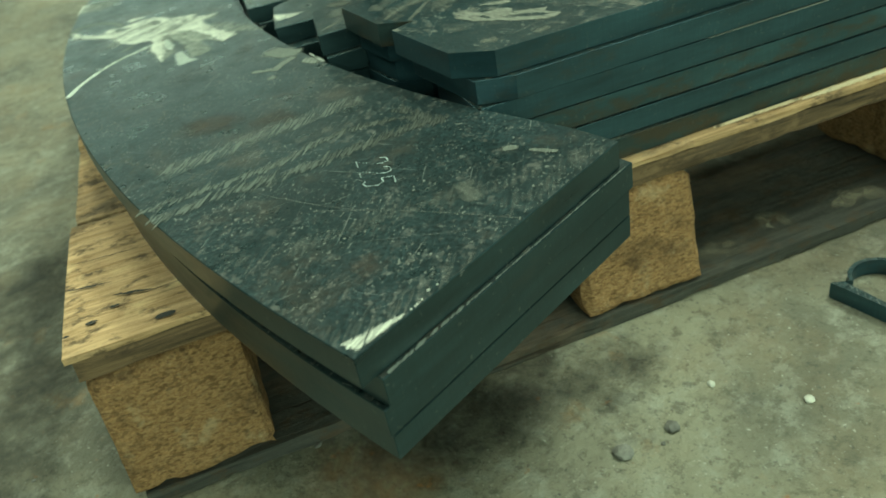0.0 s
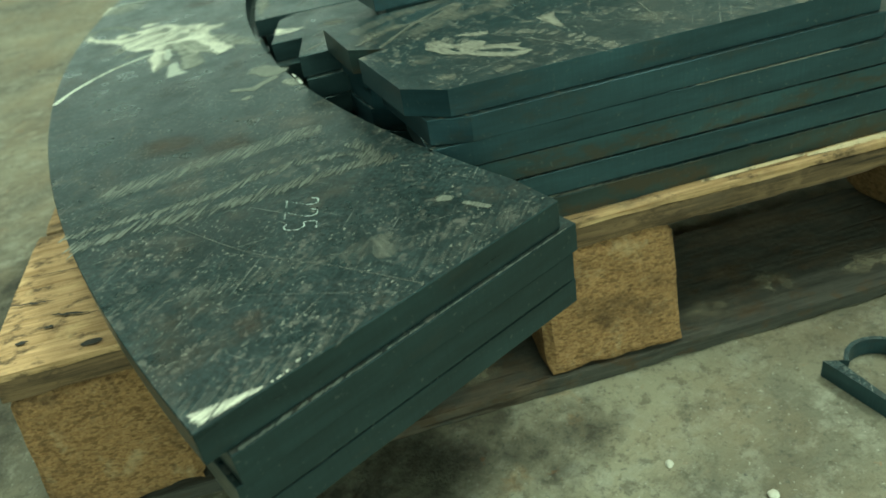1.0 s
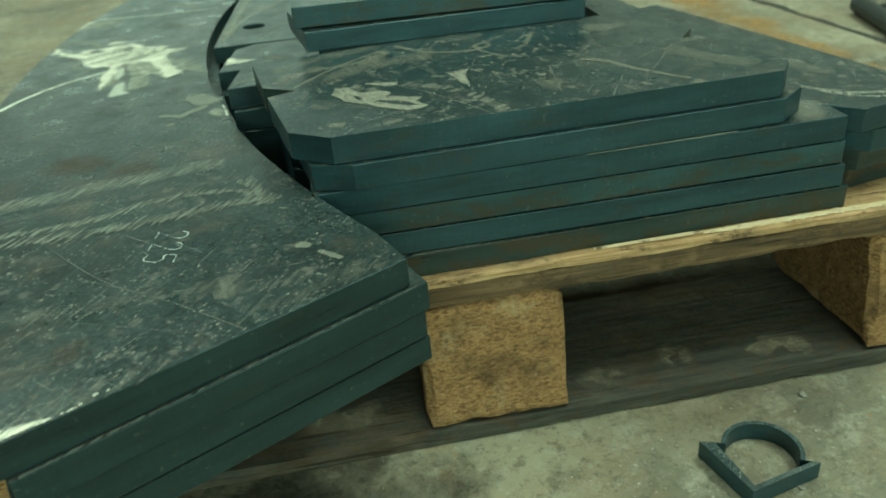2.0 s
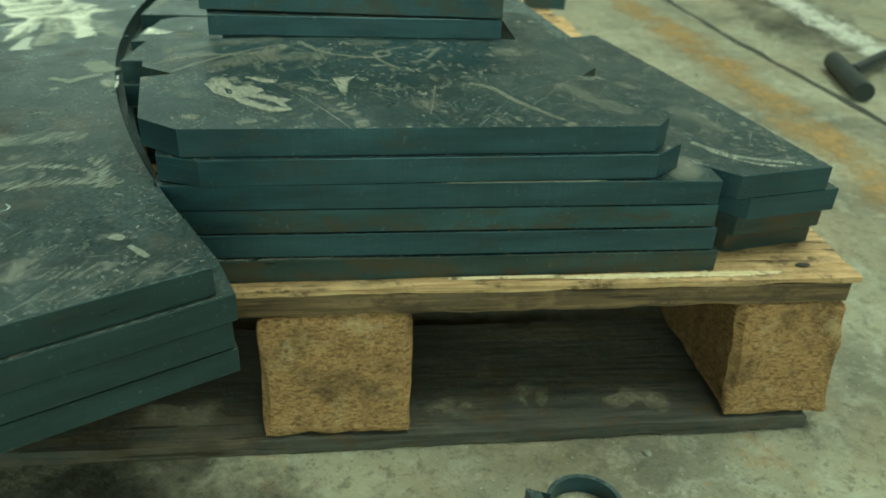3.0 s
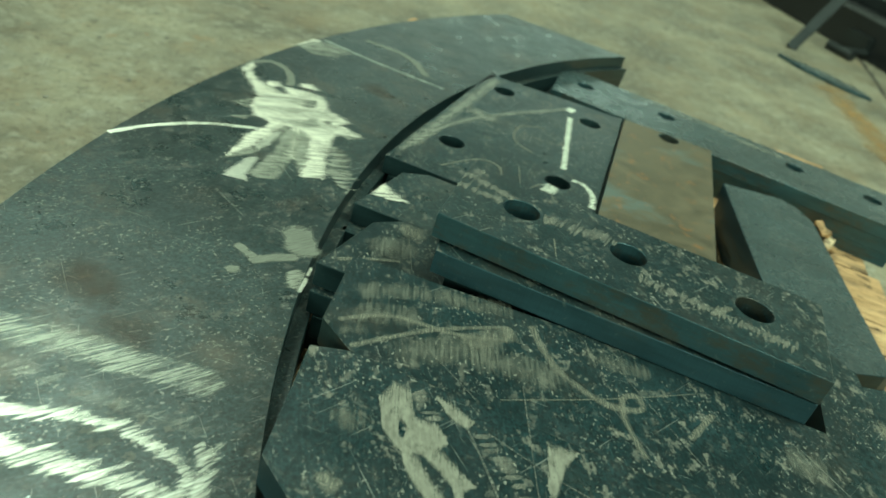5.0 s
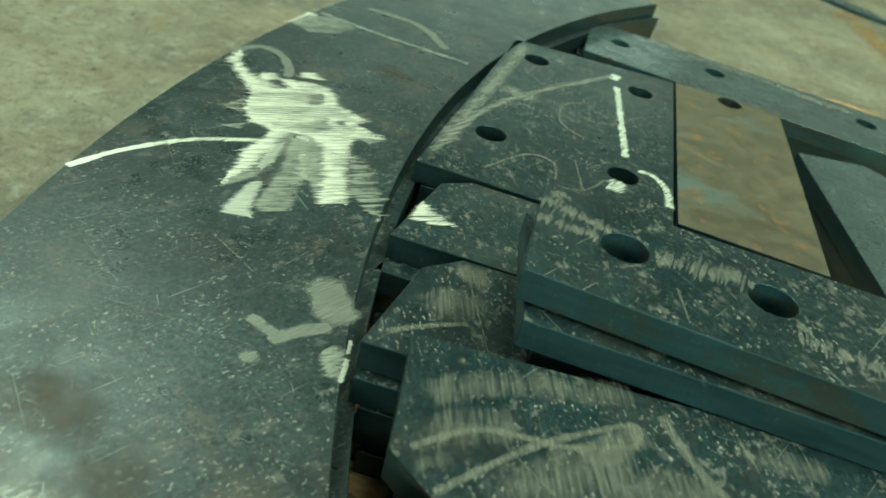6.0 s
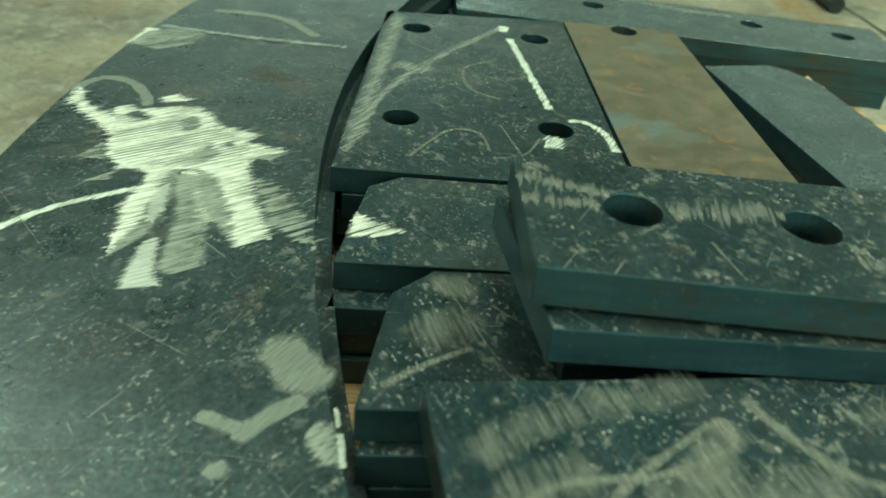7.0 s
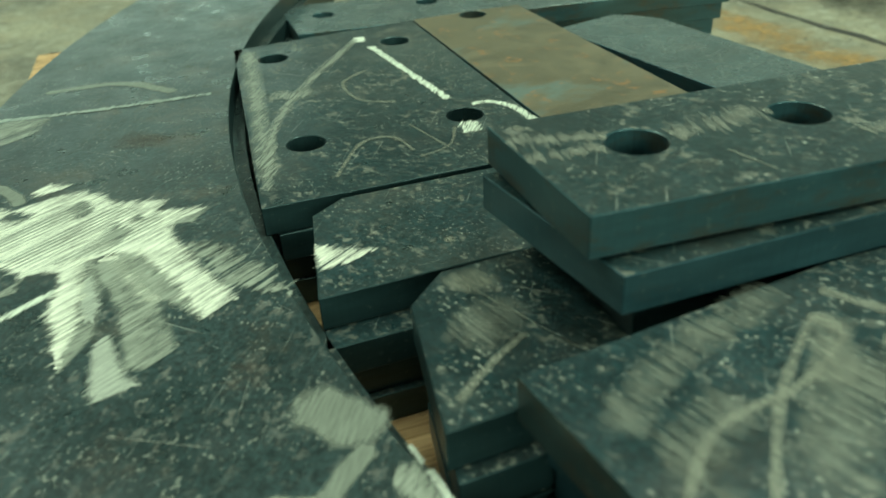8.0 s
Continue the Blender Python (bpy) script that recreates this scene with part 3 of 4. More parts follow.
    for k, line in enumerate(([(0.535, 0.002), (0.555, -0.006), (0.585, -0.010)], [(0.61, 0.02), (0.64, 0.004), (0.66, 0.0)], [(0.69, 0.01), (0.72, -0.004), (0.75, -0.006)], [(0.30, 0.01), (0.34, 0.0), (0.37, 0.01)])):
        part("dirt_patch", ribbon(line, 0.034, 0.0162, 90 + k), LUMP_WORN, base, "pale dry dirt on the bottom board")
    # lighter split along the front edge and splinters at the far corner
    rng = random.Random(8)
    for a, b, yy, zz, w in ((0.64, 0.82, -0.006, DECK + 0.0002, 0.0075), (0.55, 0.64, -0.004, DECK + 0.0001, 0.003)):
        bm = bmesh.new()
        last = None
        for k in range(150):
            x = a + (b - a) * k / 149
            h = w * (0.35 + 0.45 * rng.random() + 0.35 * abs(noise.noise(Vector((x * 60, 3, 0))))) * min(1.0, 0.25 + 6 * min(k, 149 - k) / 149)
            now = (bm.verts.new((x, yy - h * 0.6, zz + 0.0003)), bm.verts.new((x, yy + h * 0.2, zz + 0.0022)), bm.verts.new((x, yy + h, zz + 0.0002)))
            if last:
                bm.faces.new((last[0], now[0], now[1], last[1]))
                bm.faces.new((last[1], now[1], now[2], last[2]))
            last = now
        part("splinter", bm, WOOD_PALE, base, "pale freshly split strip of pine")


# ---- plates ----
def arc(cx, cy, r, y0, y1, n):
    """Points on the left half of a circle from y0 to y1."""
    a0, a1 = math.asin((y0 - cy) / r), math.asin((y1 - cy) / r)
    return [(cx - r * math.cos(a0 + (a1 - a0) * k / n), cy + r * math.sin(a0 + (a1 - a0) * k / n)) for k in range(n + 1)]


def ring_outline():
    return arc(1.547, 0.462, 1.524, -0.219, 1.165, 60) + arc(1.409, 0.516, 1.1815, 1.163, -0.066, 56) + [(0.3965, -0.1065)]


def build_ring():
    shifts = ((0.0088, 0.0034, 0.0), (0.0080, 0.0016, -0.05), (0.0105, 0.0020, 0.05), (0, 0, 0))
    made = []
    for k, (dx, dy, turn) in enumerate(shifts):
        z0 = DECK + k * T
        made.append(plate("curved_plate", moved(ring_outline(), dx, dy, turn, (0.3, 0.4)), z0 + 0.0001, z0 + T - (0.0017, 0.0004, 0.0003, 0.0003)[k], [SCALE_RING, EDGE_RING_SHADE],
                          "curved dark steel plate with bright ground marks" if k == 3 else "curved dark steel plate in a stack", "curved plates in a stack"))
    ob, z = made[3], DECK + 4 * T - 0.0003
    marks(made[2], z - T, WHITE_SOLID, "bright notch on the inner rim", [(0.007, [(0.340, 0.007), (0.349, 0.004)]), (0.006, [(0.364, -0.042), (0.374, -0.046)])])
    # glint on the second plate's protruding edge, painted as thin bright strokes
    marks(made[2], z - T, METAL_GLINT_HATCH, "painted glint along the plate's edge", [
        (0.0026, [(0.1980, -0.2142), (0.2310, -0.1962), (0.2610, -0.1805)]),
    ])
    marks(made[2], z - T, METAL_GLINT_HATCH, "faint painted glint along the plate's edge", [(0.0012, [(0.2600, -0.1812), (0.3300, -0.1442), (0.4000, -0.1074)])])
    # star-shaped patch with its tail and loop
    patches(ob, z, DULL, "dull brushed steel beside the bright patch", [
        [(0.070, 0.515), (0.082, 0.514), (0.10, 0.510), (0.128, 0.526), (0.154, 0.503), (0.178, 0.486), (0.180, 0.452), (0.150, 0.442), (0.100, 0.440), (0.088, 0.455)],
        [(0.135, 0.433), (0.16, 0.435), (0.176, 0.374), (0.182, 0.335), (0.162, 0.322), (0.154, 0.326), (0.151, 0.377)],
        [(0.08, 0.469), (0.067, 0.444), (0.09, 0.444)],
        [(0.082, 0.412), (0.103, 0.434), (0.101, 0.419)],
        [(0.179, 0.482), (0.209, 0.477), (0.195, 0.460), (0.180, 0.460)],
        [(0.119, 0.438), (0.142, 0.442), (0.147, 0.40), (0.143, 0.36), (0.127, 0.336), (0.121, 0.367), (0.116, 0.391), (0.120, 0.413)],
        [(0.148, 0.437), (0.181, 0.457), (0.196, 0.41), (0.212, 0.367), (0.191, 0.353), (0.167, 0.386)],
    ], BRUSH, pitch=0.0008, ragged=0.003, gaps=0.03)
    patches(ob, z, DULL, "faint brushed steel beside the bright patch", [[(0.189, 0.435), (0.209, 0.423), (0.231, 0.388), (0.239, 0.359), (0.218, 0.369), (0.203, 0.383)]], BRUSH, pitch=0.0016, ragged=0.010, gaps=0.3)
    patches(ob, z + 0.00004, BRIGHT, "bright brushed steel in a star-shaped patch", [
        [(0.066, 0.523), (0.08, 0.534), (0.088, 0.526), (0.106, 0.533), (0.128, 0.538), (0.154, 0.508), (0.184, 0.499), (0.175, 0.486), (0.206, 0.477), (0.184, 0.464), (0.179, 0.445), (0.164, 0.433), (0.144, 0.44), (0.121, 0.433), (0.1, 0.434), (0.085, 0.453), (0.079, 0.478)],
    ], BRUSH, pitch=0.0007, gaps=0.03, ragged=0.008, bare=(
        [(0.08, 0.513), (0.086, 0.522), (0.1, 0.512), (0.094, 0.505)] ,[(0.121, 0.512), (0.128, 0.52), (0.136, 0.501), (0.129, 0.494)] ,[(0.144, 0.44), (0.152, 0.437), (0.159, 0.425), (0.153, 0.426)] ,[(0.144, 0.467), (0.149, 0.481), (0.156, 0.461), (0.151, 0.45)] ,[(0.159, 0.479), (0.163, 0.484), (0.166, 0.474)] ,
    ))
    patches(ob, z + 0.00004, BRIGHT, "bright brushed arm of the star-shaped patch", [
        [(0.031, 0.531), (0.032, 0.557), (0.049, 0.528), (0.079, 0.507), (0.082, 0.48), (0.054, 0.505)],
        [(0.095, 0.547), (0.107, 0.558), (0.121, 0.548), (0.1, 0.539)],
    ], BRUSH, pitch=0.0007, gaps=0.03, ragged=0.009)
    patches(ob, z + 0.00004, BRIGHT, "bright brushed leg of the star-shaped patch", [
        [(0.119, 0.440), (0.136, 0.442), (0.135, 0.40), (0.134, 0.372), (0.126, 0.336), (0.122, 0.367), (0.116, 0.391), (0.120, 0.413)],
        [(0.160, 0.437), (0.181, 0.457), (0.196, 0.41), (0.213, 0.366), (0.191, 0.352), (0.181, 0.39)],
        [(0.140, 0.437), (0.160, 0.440), (0.177, 0.384), (0.168, 0.372)],
    ], BRUSH, pitch=0.0008, gaps=0.05, ragged=0.007)
    patches(ob, z + 0.00008, BARE, "bright bare steel", [
        [(0.130, 0.41), (0.139, 0.421), (0.144, 0.39), (0.141, 0.374), (0.136, 0.375), (0.132, 0.393)],
        [(0.141, 0.353), (0.149, 0.359), (0.162, 0.314), (0.140, 0.307), (0.14, 0.333)],
    ], BRUSH, gaps=0.0)
    marks(ob, z + 0.00008, WHITE_HATCH, "dull tail line", [(0.0060, [(0.122, 0.412), (0.081, 0.383), (0.054, 0.348)]), ])
    marks(ob, z + 0.00008, WHITE_SOLID, "bright end of the tail line", [(0.0055, [(0.062, 0.360), (0.046, 0.334), (0.033, 0.302)])])
    patches(ob, z, DULL, "pale rubbed patch at the inner rim", [[(0.250, 0.216), (0.258, 0.228), (0.2655, 0.226), (0.2705, 0.205), (0.262, 0.200), (0.254, 0.207)]], LEAN_RING, gaps=0.1)
    patches(ob, z + 0.00004, BARE, "bright worn inner rim", [[(0.2625, 0.234), (0.2650, 0.234), (0.2675, 0.222), (0.2650, 0.222)], [(0.2655, 0.219), (0.2690, 0.219), (0.2720, 0.200), (0.2685, 0.200)]], LEAN_RING, ragged=0.001, gaps=0.05)
    patches(ob, z, DULL, "pale rubbed patch", [[(0.035, 0.655), (0.040, 0.690), (0.066, 0.705), (0.098, 0.698), (0.090, 0.668), (0.060, 0.645)]], BRUSH, gaps=0.05)
    patches(ob, z + 0.00004, BRIGHT, "bright rim of the rubbed patch", [[(0.032, 0.655), (0.038, 0.700), (0.052, 0.702), (0.044, 0.670)]], BRUSH, gaps=0.2)
    marks(ob, z, GREY_SOLID, "dull rubbed patch", [
        (0.010, [(0.036, 0.535), (0.030, 0.556), (0.043, 0.578), (0.066, 0.572), (0.084, 0.548), (0.090, 0.530)]),
        (0.026, [(0.224, 0.278), (0.240, 0.262), (0.254, 0.240)]),
        (0.011, [(0.222, 0.211), (0.236, 0.228), (0.251, 0.239)]),
        (0.009, [(0.203, 0.226), (0.214, 0.222), (0.226, 0.218)]),
        (0.012, [(0.215, 0.200), (0.225, 0.192)]),
        (0.012, [(0.084, 0.765), (0.135, 0.765), (0.165, 0.749), (0.195, 0.712)]),
    ])
    marks(ob, z + 0.00004, METAL_GLINT_HATCH, "bright grinder streak", [(0.009, [(0.048, 0.709), (0.127, 0.698), (0.226, 0.693)])])
    for width, pitch, gaps, lean, line in (
        (0.014, 0.0014, 0.18, 55, [(0.098, -0.016), (0.150, -0.006), (0.207, -0.005), (0.249, 0.002), (0.291, 0.008), (0.306, 0.007), (0.316, 0.001)]),
        (0.009, 0.0013, 0.12, 56, [(0.092, 0.004), (0.150, 0.010), (0.190, 0.015), (0.213, 0.025), (0.237, 0.033), (0.264, 0.033), (0.284, 0.031), (0.301, 0.022)]),
        (0.012, 0.0014, 0.15, 74, [(0.294, 0.049), (0.302, 0.028), (0.314, 0.003)]),
    ):
        patches(ob, z + 0.00004, GROUND, "bright grinder streak", [comb(line, width)], radians(lean), pitch=pitch, ragged=0.011, gaps=gaps)
    for width, pitch, gaps, line in (
        (0.009, 0.0016, 0.35, [(0.110, 0.030), (0.168, 0.041), (0.215, 0.047), (0.241, 0.050), (0.285, 0.053)]),
        (0.016, 0.0014, 0.4, [(0.135, -0.096), (0.193, -0.104), (0.251, -0.103), (0.317, -0.111), (0.378, -0.104)]),
        (0.014, 0.0013, 0.45, [(0.176, -0.200), (0.199, -0.195), (0.230, -0.186), (0.262, -0.168)]),
        (0.012, 0.0014, 0.45, [(0.30, -0.138), (0.345, -0.122), (0.385, -0.104)]),
    ):
        patches(ob, z, DULL_METAL, "dull grinder streak", [comb(line, width)], LEAN_RING, pitch=pitch, ragged=0.014, gaps=gaps)
    marks(ob, z, METAL_FAINT, "faint rubbed band", [(0.030, [(0.10, 0.055), (0.20, 0.075), (0.28, 0.09)])])
    marks(ob, z + 0.00004, GREY_SOLID, "small rubbed spot", [
        (0.008, [(0.330, -0.068), (0.342, -0.073)]),
        (0.005, [(0.344, -0.080), (0.359, -0.095)]),
    ])
    marks(ob, z + 0.00004, TOP_HATCH, "brownish rubbed spot", [(0.015, [(0.291, -0.090), (0.288, -0.122)])])
    marks(ob, z, SCRATCH, "long fine scratch", [
        (0.0008, [(0.168, -0.020), (0.214, -0.076), (0.259, -0.113), (0.304, -0.154)]),
        (0.0006, [(0.20, -0.07), (0.25, -0.10), (0.315, -0.105)]),
        (0.0006, [(0.21, -0.12), (0.29, -0.155)]),
        (0.0007, [(0.22, -0.17), (0.25, -0.14)]),
        (0.0006, [(0.12, 0.20), (0.20, 0.205), (0.25, 0.20)]),
        (0.0009, [(0.15, 0.285), (0.19, 0.262)]),
        (0.0006, [(0.04, 0.40), (0.10, 0.33)]),
        (0.0008, [(0.21, 0.30), (0.20, 0.27)]),
        (0.0007, [(0.09, 0.24), (0.13, 0.215)]),
        (0.0007, [(0.20, 0.565), (0.225, 0.59)]),
        (0.0009, [(0.10, 0.60), (0.13, 0.615)]),
    ])
    patches(ob, z + 0.00004, BRIGHT, "pale worn corner at the plate's end", [[(0.180, -0.205), (0.198, -0.201), (0.221, -0.1985), (0.232, -0.191), (0.210, -0.2035), (0.186, -0.2155)]], LEAN_RING, pitch=0.0008, ragged=0.002, gaps=0.1)
    patches(ob, z + 0.00008, BARE, "bright nick at the plate's edge", [[(0.232, -0.190), (0.2345, -0.188), (0.2345, -0.186), (0.232, -0.187)], [(0.238, -0.188), (0.240, -0.186), (0.239, -0.184)]], LEAN_RING, ragged=0.0)
    marks(ob, z, RUST_BLOOM, "brown rust bloom", [
        (0.060, [(0.125, 0.262), (0.148, 0.256), (0.170, 0.248)]),
        (0.035, [(0.085, 0.400), (0.098, 0.388)]),
        (0.040, [(0.13, 0.14), (0.16, 0.125), (0.19, 0.12)]),
        (0.045, [(0.17, 0.10), (0.23, 0.095)]),
        (0.030, [(0.19, 0.31), (0.225, 0.30)]),
        (0.030, [(0.14, 0.62), (0.19, 0.60)]),
        (0.028, [(0.20, -0.145), (0.225, -0.15)]),
    ])
    # dot-stamped figures 225
    figures = {"2": [(0, 4), (0.5, 5), (1.6, 5), (2.1, 4.2), (1.9, 3.2), (0, 0), (2.2, 0)], "5": [(2.1, 5), (0.2, 5), (0.1, 3), (1.3, 3.2), (2.1, 2.2), (1.7, 0.4), (0.9, 0), (0, 0.5)]}
    # top left of the first figure, the way along the line and the way up the figures
    foot, ux, uy = Vector((0.2400, -0.0225)), Vector((-0.0058, -0.0405)) / 9.2, Vector((0.0205, -0.0045)) / 5.0
    rng = random.Random(5)
    for k, ch in enumerate("225"):
        bm = bmesh.new()
        layer = bm.verts.layers.float.new("fade")
        line = [Vector((x + 3.4 * k, y)) for x, y in figures[ch]]
        for a, b in zip(line, line[1:]):
            for s in range(6):
                q = a.lerp(b, s / 6)
                p = foot + ux * q.x + uy * q.y
                r = rng.uniform(0.0003, 0.0007)
                f = bm.faces.new([bm.verts.new((p.x + r * math.cos(t), p.y + r * math.sin(t), z + 0.0007 + 0.00001 * s)) for t in (0, 1.05, 2.1, 3.14, 4.19, 5.24)])
                for v in f.verts:
                    v[layer] = 1.0
        part("stamped_figure", bm, PALE_DOT, ob, "small dotted pale figure " + ch)


def strip(x0, y0, x1, y1, ch, corners="abcd"):
    """A strip with cut corners; a is the near left corner, then round against the clock."""
    out = []
    for key, (x, y), (ax, ay), (bx, by) in (("a", (x0, y0), (0, 1), (1, 0)), ("b", (x1, y0), (-1, 0), (0, 1)), ("c", (x1, y1), (0, -1), (-1, 0)), ("d", (x0, y1), (1, 0), (0, -1))):
        if key in corners:
            out += [(x + ax * ch, y + ay * ch), (x + bx * ch, y + by * ch)]
        else:
            out.append((x, y))
    return out


def build_front_stack():
    """Six strips along the pallet's front edge, and the strips behind them."""
    rng = random.Random(11)
    lows = [(0.345, -0.0025, 0.766), (0.345, 0.0008, 0.760), (0.355, 0.0016, 0.757), (0.342, 0.0002, 0.755)]
    for k, (x0, y0, x1) in enumerate(lows):
        z0 = DECK + k * T
        low = plate("strip_plate", moved(strip(x0, y0, x1, y0 + 0.112, 0.02, "d"), 0, 0, (0.45 if k == 0 else rng.uniform(-0.2, 0.2)), (x0, y0)), z0 + 0.0001, z0 + T - (0.0012, 0.0010, 0.0012, 0.0003)[k], [SCALE, (EDGE_BROWN, EDGE, EDGE_RUSTY, EDGE)[k]], "dark steel strip in the lower front stack", "front strip stack")
        if k == 0:
            patches(low, z0 + T - 0.0012, CHALKY, "pale dust on the bared edge of the strip", [[(0.352, -0.0015), (0.44, -0.0008), (0.50, 0.0004), (0.43, 0.0020), (0.352, 0.0018)]], 0.2, gaps=0.3)
    marks(low, DECK + 4 * T - 0.0003, CHALKY, "pale worn line along the strip's edge", [(0.002, [(0.545, 0.0009), (0.60, 0.0015), (0.665, 0.0023)])])
    marks(low, DECK + 4 * T - 0.0003, CHALKY_THIN, "pale dust on the bared corner", [(0.022, [(0.722, 0.004), (0.735, 0.022), (0.742, 0.045)])])
    plate("strip_plate", [(0.345, 0.007), (0.374, -0.003), (0.703, 0.005), (0.727, 0.024), (0.700, 0.112), (0.328, 0.104)], DECK + 4 * T + 0.0003, DECK + 5 * T - 0.0003, [SCALE, EDGE], "dark steel strip with cut corners, second from the top", "front strip stack")
    outline = [(0.333, 0.023), (0.362, 0.002), (0.700, 0.009), (0.7145, 0.027), (0.693, 0.12225), (0.3385, 0.1181), (0.3165, 0.109)]
    top = plate("strip_plate", outline, DECK + 5 * T + 0.0003, DECK + 6 * T + 0.0004, [SCALE, EDGE], "scratched dark steel strip with cut corners, topmost", "front strip stack", (), 0.0001)
    outline = [(0.3000, 0.212), (0.312, 0.136), (0.338, 0.1182), (0.673, 0.1222), (0.692, 0.146), (0.672, 0.318), (0.655, 0.335), (0.637, 0.335), (0.637, 0.229), (0.45, 0.228)]
    second = plate("strip_plate", outline, DECK + 5 * T + 0.0003, DECK + 6 * T + 0.0004, [SCALE, EDGE_BROWN], "dark steel strip with looped rubbed lines and cut corners", "second strip stack", (), 0.0001)
    z = DECK + 6 * T + 0.0004
    for outline in (
        [(0.367, 0.093), (0.370, 0.110), (0.381, 0.109), (0.390, 0.090), (0.402, 0.092), (0.411, 0.084), (0.411, 0.072), (0.398, 0.068), (0.392, 0.077), (0.384, 0.081), (0.386, 0.073), (0.395, 0.069), (0.398, 0.061), (0.389, 0.061), (0.378, 0.070)],
        [(0.391, 0.064), (0.400, 0.065), (0.412, 0.053), (0.423, 0.046), (0.430, 0.043), (0.436, 0.039), (0.430, 0.033), (0.423, 0.032), (0.407, 0.042), (0.399, 0.050)],
        [(0.398, 0.068), (0.411, 0.075), (0.424, 0.067), (0.435, 0.060), (0.430, 0.052), (0.437, 0.038), (0.430, 0.041), (0.424, 0.052), (0.413, 0.059)],
        [(0.388, 0.088), (0.404, 0.092), (0.413, 0.080), (0.409, 0.066), (0.396, 0.060), (0.390, 0.070)],
        [(0.463, 0.113), (0.482, 0.115), (0.477, 0.098), (0.476, 0.077), (0.475, 0.071), (0.470, 0.079)],
        [(0.395, 0.111), (0.405, 0.112), (0.422, 0.104), (0.420, 0.095), (0.409, 0.097)],
    ):
        patches(top, z, CHALKY, "chalky rubbed stroke", [outline], LEAN_TOP, pitch=0.0007, ragged=0.0012, gaps=0.0)
    patches(top, z, CHALKY_THIN, "row of short rubbed ticks", [comb([(0.425, 0.096), (0.446, 0.082), (0.468, 0.057), (0.479, 0.034), (0.488, 0.003)], 0.012), comb([(0.385, 0.108), (0.402, 0.092)], 0.012)], radians(32), pitch=0.0020, ragged=0.003, gaps=0.5)
    marks(top, z, TOP_SOLID, "rubbed line", [
        (0.007, [(0.572, 0.100), (0.589, 0.088), (0.606, 0.055), (0.632, 0.018)]),
        (0.010, [(0.628, 0.008), (0.640, 0.014)]),
        (0.010, [(0.398, 0.012), (0.416, 0.018)]),
        (0.012, [(0.360, 0.028), (0.376, 0.022)]),
    ])
    marks(top, z, SCRATCH, "fine scratch", [
        (0.0016, [(0.420, 0.096), (0.449, 0.056), (0.480, -0.001)]),
        (0.0010, [(0.43, 0.1), (0.5, 0.085), (0.58, 0.095)]),
        (0.0014, [(0.545, 0.095), (0.540, 0.06), (0.535, 0.03)]),
        (0.0010, [(0.49, 0.08), (0.56, 0.02)]),
        (0.0009, [(0.38, 0.02), (0.47, 0.06)]),
        (0.0009, [(0.44, 0.15), (0.47, 0.06)]),
        (0.0009, [(0.50, 0.20), (0.56, 0.14)]),
        (0.0010, [(0.60, 0.03), (0.66, 0.11)]),
        (0.0008, [(0.36, 0.16), (0.42, 0.12)]),
        (0.0010, [(0.64, 0.10), (0.60, 0.07)]),
    ])
    marks(top, z, TOP_HATCH, "faint rubbed streak", [
        (0.026, [(0.645, 0.105), (0.67, 0.06), (0.695, 0.03)]),
        (0.020, [(0.35, 0.075), (0.37, 0.06)]),
        (0.030, [(0.52, 0.06), (0.55, 0.045)]),
    ])
    # strips behind: same kind
    for k in range(5):
        z0 = DECK + k * T
        dx, dy = rng.uniform(-0.002, 0.006), rng.uniform(0, 0.006)
        plate("strip_plate", [(0.320 + dx, 0.150 + dy), (0.349 + dx, 0.130 + dy), (0.67 + dx, 0.142 + dy), (0.67 + dx, 0.208), (0.309 + dx, 0.206)], z0 + 0.0001, z0 + T - 0.0003, [SCALE, EDGE], "dark steel strip under the second stack", "second strip stack")
    marks(second, z, TOP_SOLID, "rubbed looped line", [
        (0.007, [(0.431, 0.214), (0.456, 0.180), (0.488, 0.166), (0.508, 0.169)]),
        (0.005, [(0.506, 0.168), (0.514, 0.176), (0.509, 0.185), (0.501, 0.178), (0.503, 0.162), (0.513, 0.143), (0.521, 0.132)]),
        (0.005, [(0.320, 0.140), (0.348, 0.164), (0.389, 0.172), (0.418, 0.186)]),
        (0.005, [(0.418, 0.184), (0.419, 0.200), (0.395, 0.184), (0.370, 0.162), (0.336, 0.121)]),
        (0.005, [(0.56, 0.2), (0.545, 0.165)]),
        (0.0012, [(0.43, 0.13), (0.49, 0.17), (0.55, 0.215)]),
    ])
    marks(second, z, TOP_HATCH, "faint brushed band", [
        (0.020, [(0.316, 0.172), (0.353, 0.198), (0.42, 0.222)]),
        (0.030, [(0.355, 0.128), (0.386, 0.152), (0.425, 0.186)]),
        (0.026, [(0.322, 0.150), (0.345, 0.165), (0.372, 0.176)]),
        (0.030, [(0.40, 0.15), (0.43, 0.165), (0.47, 0.17)]),
        (0.030, [(0.60, 0.18), (0.64, 0.195)]),
        (0.020, [(0.47, 0.205), (0.52, 0.215)]),
    ])
    marks(second, z, TOP_SOLID, "pale rubbed smear", [(0.018, [(0.395, 0.165), (0.412, 0.185), (0.425, 0.200)]), (0.022, [(0.325, 0.142), (0.338, 0.132)])])


